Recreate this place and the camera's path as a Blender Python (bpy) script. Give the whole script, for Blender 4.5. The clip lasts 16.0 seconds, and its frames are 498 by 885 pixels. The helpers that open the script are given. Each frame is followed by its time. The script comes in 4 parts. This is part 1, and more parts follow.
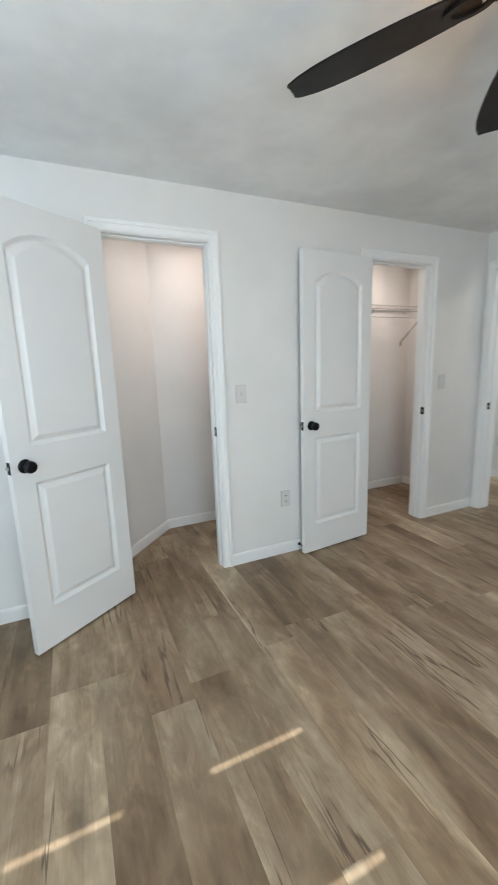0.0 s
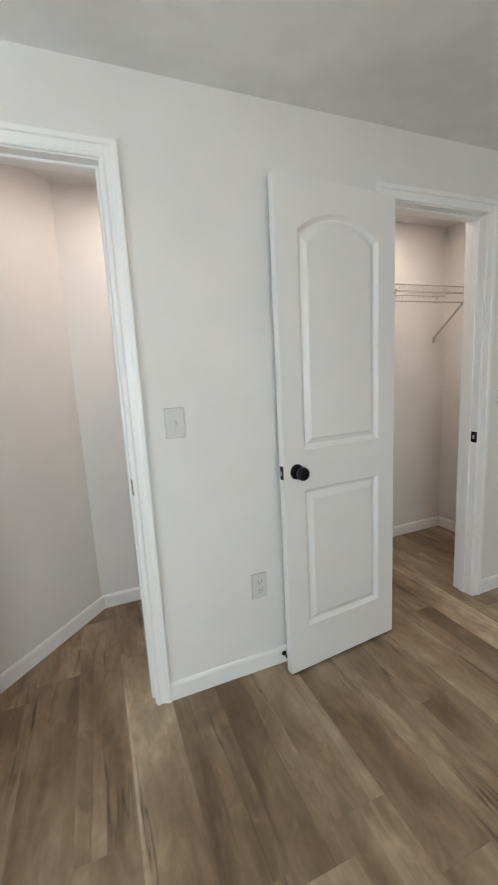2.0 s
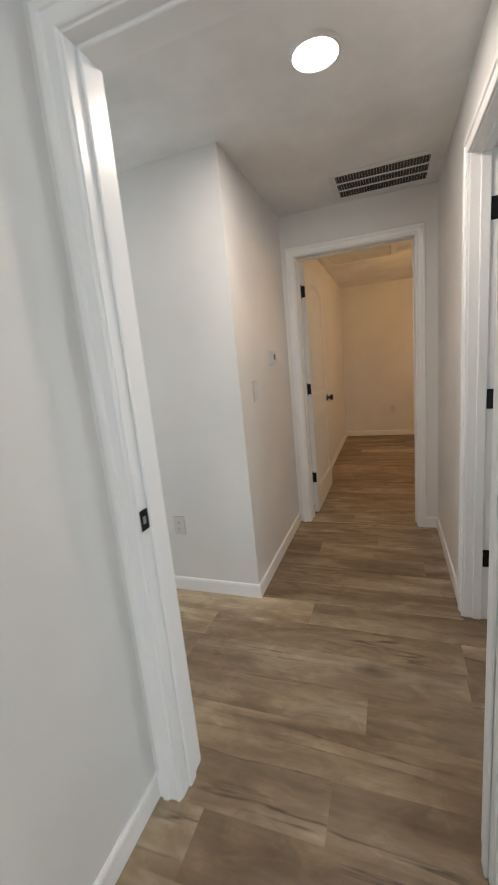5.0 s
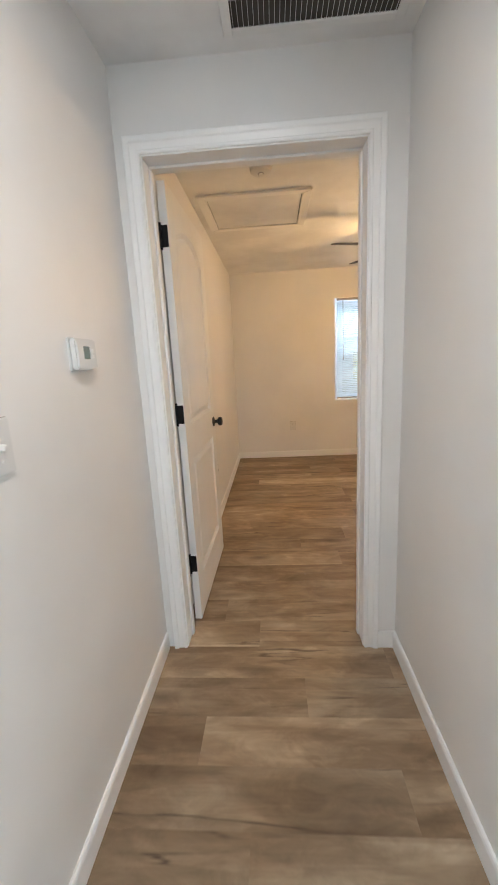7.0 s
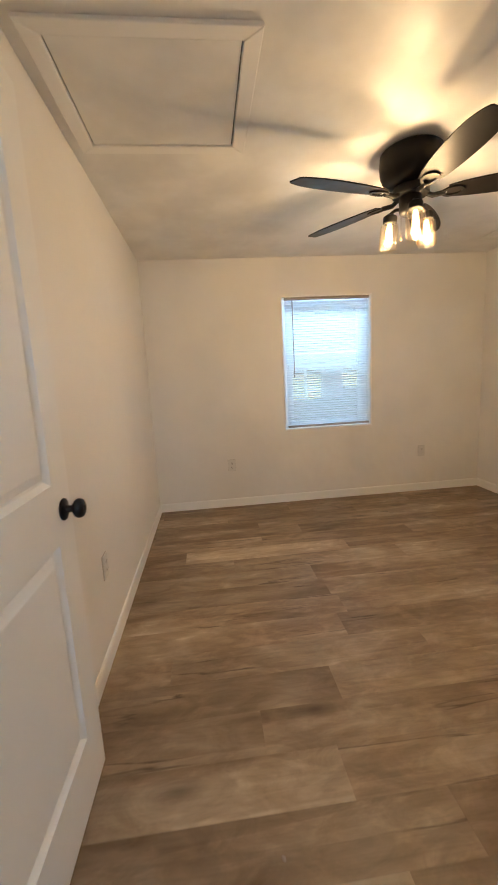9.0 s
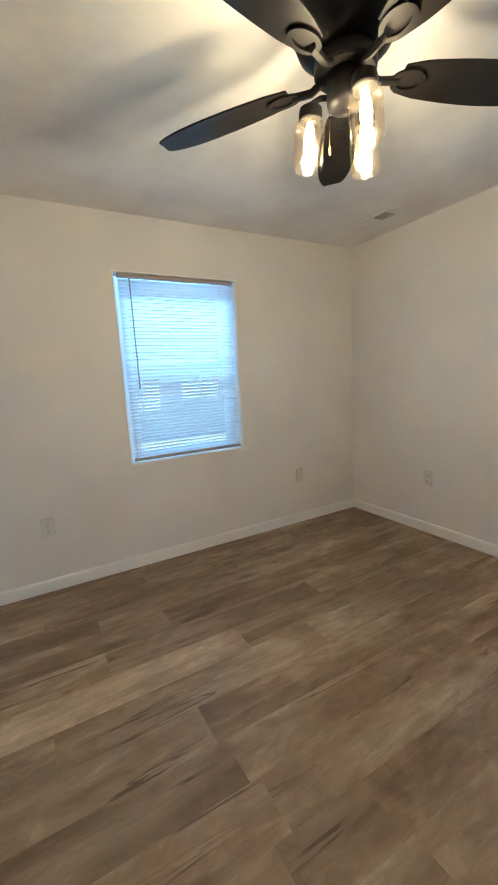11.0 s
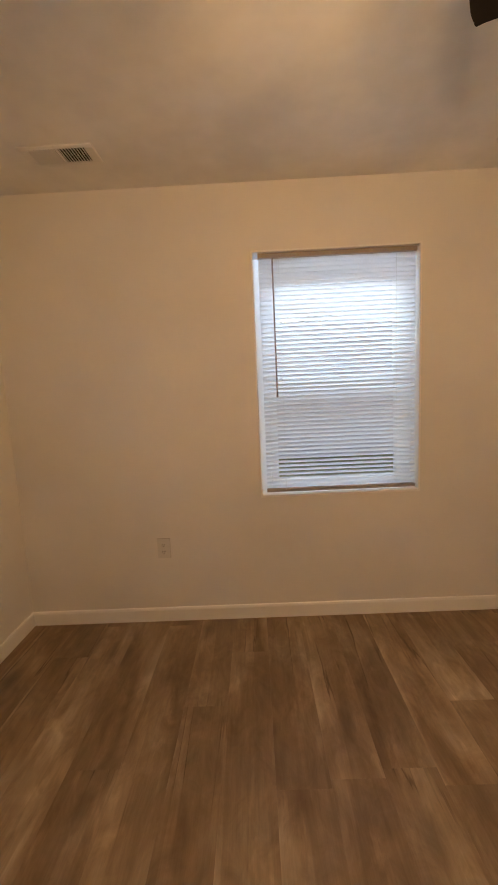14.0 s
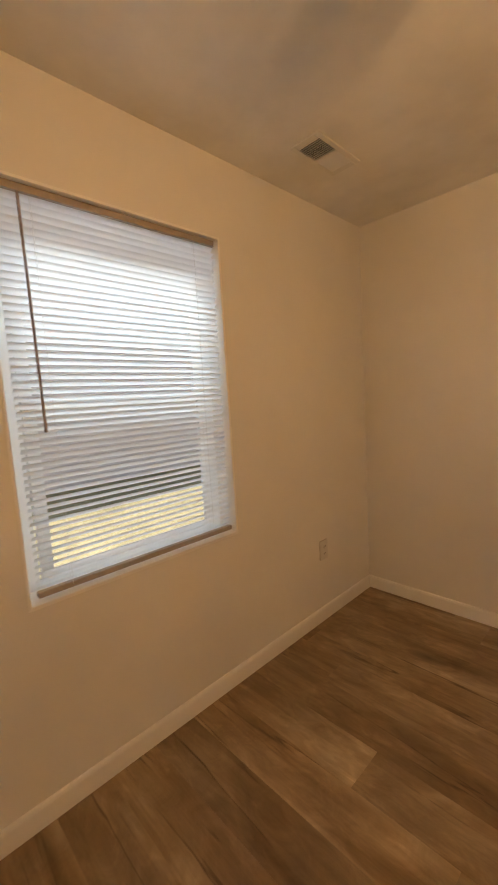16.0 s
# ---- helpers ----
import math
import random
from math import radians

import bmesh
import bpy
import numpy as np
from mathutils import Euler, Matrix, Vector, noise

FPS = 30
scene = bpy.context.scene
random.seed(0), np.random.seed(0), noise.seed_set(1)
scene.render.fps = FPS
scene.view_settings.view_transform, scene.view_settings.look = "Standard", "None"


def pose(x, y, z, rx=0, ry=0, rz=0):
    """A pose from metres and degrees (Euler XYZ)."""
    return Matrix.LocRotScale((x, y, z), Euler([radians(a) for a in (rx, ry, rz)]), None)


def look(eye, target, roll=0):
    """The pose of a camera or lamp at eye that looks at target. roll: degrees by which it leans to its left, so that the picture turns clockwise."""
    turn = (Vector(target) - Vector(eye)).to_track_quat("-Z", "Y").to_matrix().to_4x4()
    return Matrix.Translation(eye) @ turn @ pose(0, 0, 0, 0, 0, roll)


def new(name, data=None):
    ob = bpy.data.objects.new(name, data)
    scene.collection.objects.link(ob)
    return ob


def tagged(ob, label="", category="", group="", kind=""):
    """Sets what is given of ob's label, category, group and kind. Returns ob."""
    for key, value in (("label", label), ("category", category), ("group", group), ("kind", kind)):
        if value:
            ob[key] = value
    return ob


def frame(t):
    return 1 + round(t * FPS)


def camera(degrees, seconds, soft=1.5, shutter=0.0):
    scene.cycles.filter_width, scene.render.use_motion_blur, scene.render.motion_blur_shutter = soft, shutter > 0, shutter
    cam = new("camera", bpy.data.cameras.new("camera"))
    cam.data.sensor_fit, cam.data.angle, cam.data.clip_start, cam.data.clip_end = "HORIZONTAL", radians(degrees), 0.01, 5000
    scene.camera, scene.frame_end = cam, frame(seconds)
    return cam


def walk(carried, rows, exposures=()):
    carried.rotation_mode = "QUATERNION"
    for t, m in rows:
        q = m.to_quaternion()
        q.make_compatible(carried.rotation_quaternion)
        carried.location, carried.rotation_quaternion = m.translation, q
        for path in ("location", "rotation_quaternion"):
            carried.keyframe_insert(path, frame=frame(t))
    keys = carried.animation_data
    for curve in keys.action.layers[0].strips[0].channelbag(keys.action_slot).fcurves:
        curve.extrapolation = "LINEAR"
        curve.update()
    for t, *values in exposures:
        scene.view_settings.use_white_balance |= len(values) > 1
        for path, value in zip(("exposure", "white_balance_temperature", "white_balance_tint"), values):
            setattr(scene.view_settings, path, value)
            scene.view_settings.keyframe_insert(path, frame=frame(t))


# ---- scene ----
cam = camera(65.0, 16.0, 1.7, 0.25)
PATH = [
    (0, (0.066, 0.35, 1.348), (0.869, 2.143, 0.978), -2.0),
    (0.5, (0.161, 0.551, 1.342), (0.634, 2.461, 0.987), -2.3),
    (1, (0.256, 0.812, 1.35), (0.669, 2.742, 1.022), -2.8),
    (1.5, (0.495, 1.021, 1.337), (1.036, 2.917, 1.006), -3.0),
    (2, (0.795, 1.198, 1.352), (1.512, 3.035, 1.019), -3.1),
    (2.5, (1.059, 1.379, 1.35), (1.939, 3.145, 1.021), -3.4),
    (3, (1.382, 1.474, 1.351), (2.384, 3.172, 1.017), -3.8),
    (3.5, (1.642, 1.611, 1.332), (2.868, 3.156, 1.0), -3.6),
    (4, (1.958, 1.74, 1.323), (3.406, 3.078, 0.986), -3.9),
    (4.5, (2.27, 1.843, 1.327), (3.965, 2.85, 0.99), -4.7),
    (5, (2.558, 1.976, 1.349), (4.398, 2.657, 0.959), -5.5),
    (5.2, (2.697, 1.986, 1.342), (4.565, 2.577, 0.94), -5.2),
    (7.3, (4.255, 2.17, 1.34), (6.208, 2.295, 0.927), -3.0),
    (7.5, (4.413, 2.153, 1.329), (6.367, 2.276, 0.919), -3.0),
    (7.8, (4.648, 2.13, 1.344), (6.605, 2.252, 0.949), -2.9),
    (8, (4.78, 2.114, 1.343), (6.74, 2.217, 0.961), -3.1),
    (8.2, (4.911, 2.136, 1.329), (6.876, 2.19, 0.963), -3.2),
    (10.3, (6.157, 2.006, 1.295), (8.015, 1.339, 0.973), -3.1),
    (10.5, (6.265, 1.968, 1.314), (8.093, 1.221, 0.995), -3.2),
    (11, (6.536, 1.962, 1.303), (8.254, 0.991, 0.978), -3.1),
    (11.5, (6.798, 1.914, 1.296), (8.379, 0.731, 0.978), -3.2),
    (12, (7.047, 1.824, 1.326), (8.407, 0.394, 1.002), -3.3),
    (12.5, (7.295, 1.84, 1.331), (8.377, 0.189, 1.009), -3.1),
    (13, (7.496, 1.701, 1.338), (8.253, -0.122, 1.016), -2.9),
    (13.5, (7.686, 1.553, 1.335), (8.077, -0.387, 1.05), -2.9),
    (14, (7.893, 1.435, 1.324), (7.929, -0.548, 1.065), -2.7),
    (14.5, (7.999, 1.181, 1.32), (7.673, -0.78, 1.101), -3.1),
    (15, (8.158, 0.99, 1.333), (7.436, -0.862, 1.119), -3.2),
    (15.5, (8.2, 0.823, 1.337), (7.144, -0.86, 1.109), -3.6),
    (16, (8.164, 0.62, 1.349), (6.79, -0.816, 1.13), -3.5),
]
EXPOSURES = [
    (0, 0.57, 6400, 9), (1.5, 0.48, 6700, 10), (3.5, 0.58, 6900, 12), (5.0, 0.74, 6700, 12), (7.4, 1.60, 5800, 7), (8.2, 1.50, 5700, 8),
    (10.4, 1.37, 4500, -4), (11.5, 1.32, 4350, -3), (12.4, 1.21, 5300, 10), (13.0, 1.09, 6250, 18), (14.0, 0.94, 6600, 15), (16, 0.84, 7800, 15),
]
walk(cam, [(t, look(eye, target, roll)) for t, eye, target, roll in PATH], EXPOSURES)

H = 2.39            # ceiling height
Y_N, Y_S = 2.72, -0.727   # north and south wall faces
HEAD = 2.095        # door head

# ---- world, sun, large lights ----
world = bpy.data.worlds.new("sky")
scene.world = world
world.use_nodes = True
wn = world.node_tree
sky = wn.nodes.new("ShaderNodeTexSky")
sky.sky_type = "NISHITA"
sky.sun_disc = False
sky.sun_elevation = radians(40)
sky.sun_rotation = radians(180)
wn.links.new(sky.outputs[0], wn.nodes["Background"].inputs[0])
wn.nodes["Background"].inputs[1].default_value = 0.07
sun = new("sun", bpy.data.lights.new("sun", "SUN"))
sun.data.energy, sun.data.angle, sun.data.color = 5.0, radians(0.25), (1.0, 0.985, 0.965)
sun.matrix_world = look((0, -20, 20 * math.tan(radians(40))), (0, 0, 0))


def area(name, m, sx, sy, watts, color):
    d = bpy.data.lights.new(name, "AREA")
    d.shape, d.size, d.size_y, d.energy, d.color = "RECTANGLE", sx, sy, watts, color
    ob = new(name, d)
    ob.matrix_world = m
    return ob


def point(name, at, watts, color, radius):
    d = bpy.data.lights.new(name, "POINT")
    d.energy, d.color, d.shadow_soft_size = watts, color, radius
    ob = new(name, d)
    ob.location = at
    return ob


DAY = (0.76, 0.91, 1.0)
SKYLIGHT = (0.62, 0.86, 1.0)
WARM = (1.0, 0.585, 0.245)
SOFT = (1.0, 0.89, 0.80)
# sky light through the bedroom's twin window; the side room's window is added
area("window_fill", look((0.25, -0.66, 1.40), (0.45, 2.0, 1.35)), 1.1, 1.25, 25.5, DAY)
area("window_fill", look((-1.17, 1.2, 1.45), (2.0, 1.2, 1.35)), 0.9, 1.25, 12.5, DAY)
# added fill for the side room, from a window that is never seen
area("window_fill", look((4.9, -0.66, 1.50), (4.7, 2.0, 1.2)), 0.6, 0.8, 11, DAY)
area("window_fill", look((7.43, -1.20, 2.36), (7.43, -0.75, 1.35)), 1.0, 0.45, 11.5, SKYLIGHT)
area("window_fill", look((9.74, 0.917, 2.36), (9.29, 0.917, 1.35)), 0.45, 0.9, 13, SKYLIGHT)
# added fill at the passage end, in place of an unseen living room
area("window_fill", look((4.02, 5.12, 1.40), (4.02, 2.0, 1.2)), 0.8, 1.2, 7, DAY)


# ---- materials ----
class Nodes:
    """Small helper round one material's node tree."""

    def __init__(self, name):
        self.mat = bpy.data.materials.new(name)
        self.mat.use_nodes = True
        self.t = self.mat.node_tree
        self.bsdf = self.t.nodes["Principled BSDF"]
        self.out = self.t.nodes["Material Output"]

    def n(self, kind, **values):
        node = self.t.nodes.new("ShaderNode" + kind)
        for key, value in values.items():
            node.inputs[key.replace("_", " ")].default_value = value
        return node

    def link(self, a, b):
        self.t.links.new(a, b)

    def coords(self, scale=(1, 1, 1)):
        tc, mp = self.n("TexCoord"), self.n("Mapping")
        mp.inputs["Scale"].default_value = scale
        self.link(tc.outputs["Object"], mp.inputs["Vector"])
        return mp.outputs["Vector"]

    def noise(self, vec, scale, detail=3.0, rough=0.5, distortion=0.0):
        node = self.n("TexNoise", Scale=scale, Detail=detail, Roughness=rough, Distortion=distortion)
        self.link(vec, node.inputs["Vector"])
        return node.outputs["Fac"]

    def ramp(self, fac, stops):
        node = self.n("ValToRGB")
        el = node.color_ramp.elements
        while len(el) < len(stops):
            el.new(0.5)
        for e, (p, c) in zip(el, stops):
            e.position, e.color = p, (*c, 1) if len(c) == 3 else c
        self.link(fac, node.inputs["Fac"])
        return node.outputs["Color"]

    def mix(self, fac, a, b, kind="MIX"):
        node = self.n("Mix")
        node.data_type, node.blend_type = "RGBA", kind
        for value, socket in ((fac, node.inputs[0]), (a, node.inputs[6]), (b, node.inputs[7])):
            if hasattr(value, "is_output"):
                self.link(value, socket)
            else:
                socket.default_value = value if isinstance(value, float) else (*value, 1)
        return node.outputs[2]

    def bump(self, height, strength, distance=0.002, normal=None):
        node = self.n("Bump", Strength=strength, Distance=distance)
        self.link(height, node.inputs["Height"])
        if normal:
            self.link(normal, node.inputs["Normal"])
        self.link(node.outputs["Normal"], self.bsdf.inputs["Normal"])
        return node.outputs["Normal"]


def paint(name, color, rough=0.5, grain=180.0, bump=0.25, stain=0.05, metal=0.0, spec=0.5):
    """Paint, plastic or metal with faint stains, uneven gloss and a fine relief."""
    k = Nodes(name)
    v = k.coords()
    big = k.noise(v, 1.7, 4.0, 0.6)
    dark = tuple(c * (1 - 2 * stain) for c in color)
    k.link(k.ramp(big, [(0.3, dark), (0.62, color)]), k.bsdf.inputs["Base Color"])
    k.link(k.ramp(k.noise(v, 9.0, 3.0), [(0.3, (rough * 0.85,) * 3), (0.7, (min(1.0, rough * 1.15),) * 3)]), k.bsdf.inputs["Roughness"])
    k.bsdf.inputs["Metallic"].default_value = metal
    k.bsdf.inputs["Specular IOR Level"].default_value = spec
    if bump:
        k.bump(k.noise(v, grain, 2.0), bump, 0.0008)
    return k.mat


def wall_paint(name, color, rough, wave=0.34, size=3.6, sheen_patch=0.92, spread=1.3):
    """Rolled wall paint: orange peel, patchy sheen partly painted into the colour, faint roller unevenness."""
    k = Nodes(name)
    v = k.coords()
    big = k.noise(v, spread, 4.0, 0.55)
    # darker colour patches imitate the uneven sheen
    dark = tuple(c * sheen_patch for c in color)
    k.link(k.ramp(big, [(0.32, dark), (0.62, color)]), k.bsdf.inputs["Base Color"])
    k.link(k.ramp(k.noise(v, 2.6, 4.0, 0.6), [(0.35, (rough - 0.07,) * 3), (0.65, (rough + 0.12,) * 3)]), k.bsdf.inputs["Roughness"])
    k.bsdf.inputs["Specular IOR Level"].default_value = 0.35
    first = k.n("Bump", Strength=wave, Distance=0.02)
    k.link(k.noise(v, size, 2.0, 0.5), first.inputs["Height"])
    k.bump(k.noise(v, 120.0, 2.0), 0.22, 0.0012, first.outputs["Normal"])
    return k.mat


def plank_wood():
    """Greyed oak plank: long grain, cathedral streaks, pale patches, dark knots and checks; each plank its own tone."""
    k = Nodes("oak_plank")
    tc, info = k.n("TexCoord"), k.n("ObjectInfo")
    shift = k.n("VectorMath")
    shift.operation = "MULTIPLY_ADD"
    shift.inputs[1].default_value = (1, 1, 1)
    scatter = k.n("CombineXYZ")
    for axis, times in (("X", 37.0), ("Y", 91.0), ("Z", 53.0)):
        m = k.n("Math")
        m.operation, m.inputs[1].default_value = "MULTIPLY", times
        k.link(info.outputs["Random"], m.inputs[0])
        k.link(m.outputs[0], scatter.inputs[axis])
    k.link(tc.outputs["Object"], shift.inputs[0])
    k.link(scatter.outputs[0], shift.inputs[2])

    def vec(sx, sy):
        mp = k.n("Mapping")
        mp.inputs["Scale"].default_value = (sx, sy, 1)
        k.link(shift.outputs[0], mp.inputs["Vector"])
        return mp.outputs["Vector"]

    zones = k.noise(vec(5.0, 1.1), 1.0, 3.0, 0.5, 0.6)
    patches = k.noise(vec(11.0, 5.0), 1.0, 6.0, 0.66, 1.0)
    streak = k.noise(vec(34, 3.2), 1.0, 5.0, 0.62, 0.9)
    fine = k.noise(vec(230, 7), 1.0, 3.0, 0.6)
    base = k.ramp(zones, [(0.30, (0.158, 0.104, 0.060)), (0.44, (0.229, 0.161, 0.100)), (0.57, (0.290, 0.217, 0.142)), (0.71, (0.392, 0.311, 0.218))])
    soft = k.ramp(patches, [(0.32, (0.74, 0.70, 0.66)), (0.50, (0.98, 0.97, 0.96)), (0.68, (1.24, 1.25, 1.25))])
    col = k.mix(0.8, base, soft, "MULTIPLY")
    # pale sapwood bands with a crisp, wandering edge along the grain
    band = k.noise(vec(8.0, 0.42), 1.0, 5.0, 0.5, 0.25)
    sap = k.ramp(band, [(0.535, (0, 0, 0)), (0.56, (0.85, 0.85, 0.85)), (0.72, (0.35, 0.35, 0.35))])
    col = k.mix(sap, col, k.mix(1.0, col, (1.22, 1.25, 1.28), "MULTIPLY"))
    # pale ruffled flecks across the grain
    fleck = k.ramp(k.noise(vec(17.0, 6.5), 1.0, 4.0, 0.55, 0.9), [(0.50, (0, 0, 0)), (0.66, (0.9, 0.9, 0.9))])
    area_of = k.ramp(k.noise(vec(6.0, 2.2), 1.0, 3.0), [(0.42, (0, 0, 0)), (0.54, (1, 1, 1))])
    col = k.mix(k.mix(1.0, fleck, area_of, "MULTIPLY"), col, k.mix(1.0, col, (1.28, 1.29, 1.30), "MULTIPLY"))
    grain = k.ramp(streak, [(0.28, (0.72, 0.67, 0.62)), (0.45, (0.97, 0.96, 0.95)), (0.66, (1.14, 1.14, 1.13))])
    col = k.mix(0.4, col, grain, "MULTIPLY")
    col = k.mix(0.25, col, k.ramp(fine, [(0.35, (0.76, 0.74, 0.72)), (0.6, (1.06, 1.06, 1.06))]), "MULTIPLY")
    # thin dark checks that run along the edges of the bands, only here and there
    where = k.ramp(k.noise(vec(3.4, 1.6), 1.0, 2.0), [(0.53, (0, 0, 0)), (0.60, (0.85, 0.85, 0.85))])
    check = k.ramp(band, [(0.527, (0, 0, 0)), (0.534, (1, 1, 1)), (0.539, (1, 1, 1)), (0.546, (0, 0, 0))])
    col = k.mix(k.mix(1.0, check, where, "MULTIPLY"), col, (0.095, 0.060, 0.038))
    # knots with a soft dark halo, in some of the cells
    vor = k.n("TexVoronoi", Scale=1.0)
    k.link(vec(5.0, 1.9), vor.inputs["Vector"])
    knot = k.ramp(vor.outputs["Distance"], [(0.02, (0.85, 0.85, 0.85)), (0.07, (0.55, 0.55, 0.55)), (0.22, (0, 0, 0))])
    some = k.ramp(vor.outputs["Color"], [(0.42, (0, 0, 0)), (0.46, (1, 1, 1))])
    col = k.mix(k.mix(1.0, knot, some, "MULTIPLY"), col, (0.085, 0.055, 0.035))
    tone = k.ramp(info.outputs["Random"], [(0.0, (0.84, 0.82, 0.80)), (0.3, (0.95, 0.94, 0.93)), (0.78, (1.03, 1.03, 1.03)), (0.88, (1.18, 1.19, 1.19)), (1.0, (1.34, 1.35, 1.36))])
    col = k.mix(1.0, col, tone, "MULTIPLY")
    k.link(col, k.bsdf.inputs["Base Color"])
    k.link(k.ramp(streak, [(0.3, (0.50,) * 3), (0.7, (0.38,) * 3)]), k.bsdf.inputs["Roughness"])
    k.bsdf.inputs["Specular IOR Level"].default_value = 0.4
    k.bump(fine, 0.25, 0.0006)
    return k.mat


def clear_glass(name, tint=(1, 1, 1), ior=1.45):
    k = Nodes(name)
    tr, gl, mx = k.n("BsdfTransparent"), k.n("BsdfGlossy"), k.n("MixShader")
    mx.inputs[0].default_value = 0.09
    tr.inputs["Color"].default_value = (*tint, 1)
    gl.inputs["Roughness"].default_value = 0.03 if ior > 1.2 else 0.12
    if ior > 1.2:
        k.link(k.n("Fresnel", IOR=ior).outputs[0], mx.inputs[0])
    k.link(tr.outputs[0], mx.inputs[1])
    k.link(gl.outputs[0], mx.inputs[2])
    k.link(mx.outputs[0], k.out.inputs["Surface"])
    return k.mat


def glow(name, color, strength):
    k = Nodes(name)
    k.bsdf.inputs["Base Color"].default_value = (*color, 1)
    k.bsdf.inputs["Emission Color"].default_value = (*color, 1)
    k.bsdf.inputs["Emission Strength"].default_value = strength
    return k.mat


def slat_vinyl(name="blind_vinyl", share=0.60):
    """Thin white vinyl that lets some daylight through."""
    k = Nodes(name)
    tl, mx = k.n("BsdfTranslucent"), k.n("MixShader")
    tl.inputs["Color"].default_value = (0.90, 0.94, 1.0, 1)
    k.link(k.ramp(k.noise(k.coords(), 14.0), [(0.3, (0.84, 0.85, 0.86)), (0.7, (0.90, 0.90, 0.89))]), k.bsdf.inputs["Base Color"])
    k.bsdf.inputs["Roughness"].default_value = 0.4
    mx.inputs[0].default_value = share
    k.link(k.bsdf.outputs[0], mx.inputs[1])
    k.link(tl.outputs[0], mx.inputs[2])
    k.link(mx.outputs[0], k.out.inputs["Surface"])
    return k.mat


M_WALL = wall_paint("wall_paint", (0.81, 0.80, 0.785), 0.44, 0.42)
M_CEIL = wall_paint("ceiling_paint", (0.86, 0.86, 0.855), 0.38, 0.65, 3.4, 0.84, 2.6)
M_TRIM = paint("trim_paint", (0.87, 0.87, 0.865), 0.34, 60.0, 0.12, 0.015)
M_DOOR = paint("door_paint", (0.81, 0.81, 0.805), 0.38, 260.0, 0.2, 0.02)
M_BLACK = paint("matte_black_metal", (0.012, 0.012, 0.013), 0.38, 300.0, 0.1, 0.1, 0.6)
M_FAN = paint("black_fan_enamel", (0.007, 0.0065, 0.0065), 0.42, 200.0, 0.1, 0.1, 0.0, 0.16)
M_BLADE = paint("dark_fan_blade", (0.010, 0.0085, 0.008), 0.40, 90.0, 0.15, 0.15, 0.0, 0.14)
M_PLATE = paint("plate_plastic", (0.68, 0.68, 0.67), 0.3, 200.0, 0.05, 0.01)
M_SLOT = paint("dark_slot", (0.03, 0.03, 0.03), 0.6, 100.0, 0.0, 0.1)
# white coating, its backlit shade put into the grey colour
M_WIRE = paint("wire_coating_backlit", (0.46, 0.45, 0.44), 0.35, 100.0, 0.0, 0.02)
M_VINYL = slat_vinyl("window_vinyl", 0.55)
M_SLAT = slat_vinyl()
M_CORD = paint("blind_cord", (0.75, 0.75, 0.74), 0.7, 300.0, 0.2, 0.02)
M_WAND = paint("wand_plastic", (0.34, 0.27, 0.24), 0.25, 100.0, 0.0, 0.05)
# rails of the white blinds, with their shade put into a brown-grey colour
M_RAIL_SHADE = paint("blind_rail_shaded", (0.38, 0.33, 0.29), 0.4, 200.0, 0.05, 0.03)
M_GRILLE = paint("grille_enamel", (0.78, 0.78, 0.77), 0.4, 120.0, 0.1, 0.03)
M_DUCT = paint("duct_dark", (0.05, 0.045, 0.04), 0.8, 60.0, 0.2, 0.2)
M_BRASS = paint("aged_brass", (0.35, 0.22, 0.09), 0.3, 200.0, 0.1, 0.1, 1.0)
M_STEEL = paint("satin_steel", (0.5, 0.5, 0.49), 0.35, 200.0, 0.1, 0.05, 1.0)
M_LCD = paint("lcd_grey", (0.16, 0.19, 0.15), 0.2, 50.0, 0.0, 0.05)
M_GLASS = clear_glass("pane_glass")
M_JAR = clear_glass("jar_glass", (1.0, 0.965, 0.90), 1.13)
M_BULB = glow("bulb_glow", (1.0, 0.62, 0.24), 6.0)
M_LED = glow("led_diffuser", (1.0, 0.90, 0.78), 6.0)
M_PLANK = plank_wood()
M_SUBFLOOR = paint("subfloor", (0.05, 0.04, 0.03), 0.9, 40.0, 0.3, 0.1)


def grass_mat():
    k = Nodes("dry_grass")
    v = k.coords()
    c = k.ramp(k.noise(v, 0.6, 6.0, 0.7), [(0.3, (0.27, 0.25, 0.12)), (0.55, (0.44, 0.40, 0.23)), (0.75, (0.60, 0.55, 0.38))])
    k.link(c, k.bsdf.inputs["Base Color"])
    k.bsdf.inputs["Roughness"].default_value = 0.95
    k.bump(k.noise(v, 22.0, 4.0), 0.8, 0.05)
    return k.mat


M_GRASS = grass_mat()
M_SIDING = paint("pale_lilac_siding", (0.80, 0.77, 0.81), 0.6, 30.0, 0.2, 0.08)
M_TAN = paint("pale_siding", (0.66, 0.66, 0.66), 0.6, 30.0, 0.2, 0.08)
M_ROOF = paint("pale_metal_roof", (0.42, 0.41, 0.42), 0.9, 25.0, 0.6, 0.2)
M_BARK = paint("bark", (0.09, 0.065, 0.05), 0.95, 18.0, 0.9, 0.2)
M_LEAF = paint("leaf_green", (0.06, 0.09, 0.03), 0.7, 10.0, 0.0, 0.25)


# ---- mesh helpers ----
def mesh_of(name, bm, material):
    me = bpy.data.meshes.new(name)
    bmesh.ops.recalc_face_normals(bm, faces=bm.faces)
    bm.to_mesh(me)
    bm.free()
    me.materials.append(material)
    return me


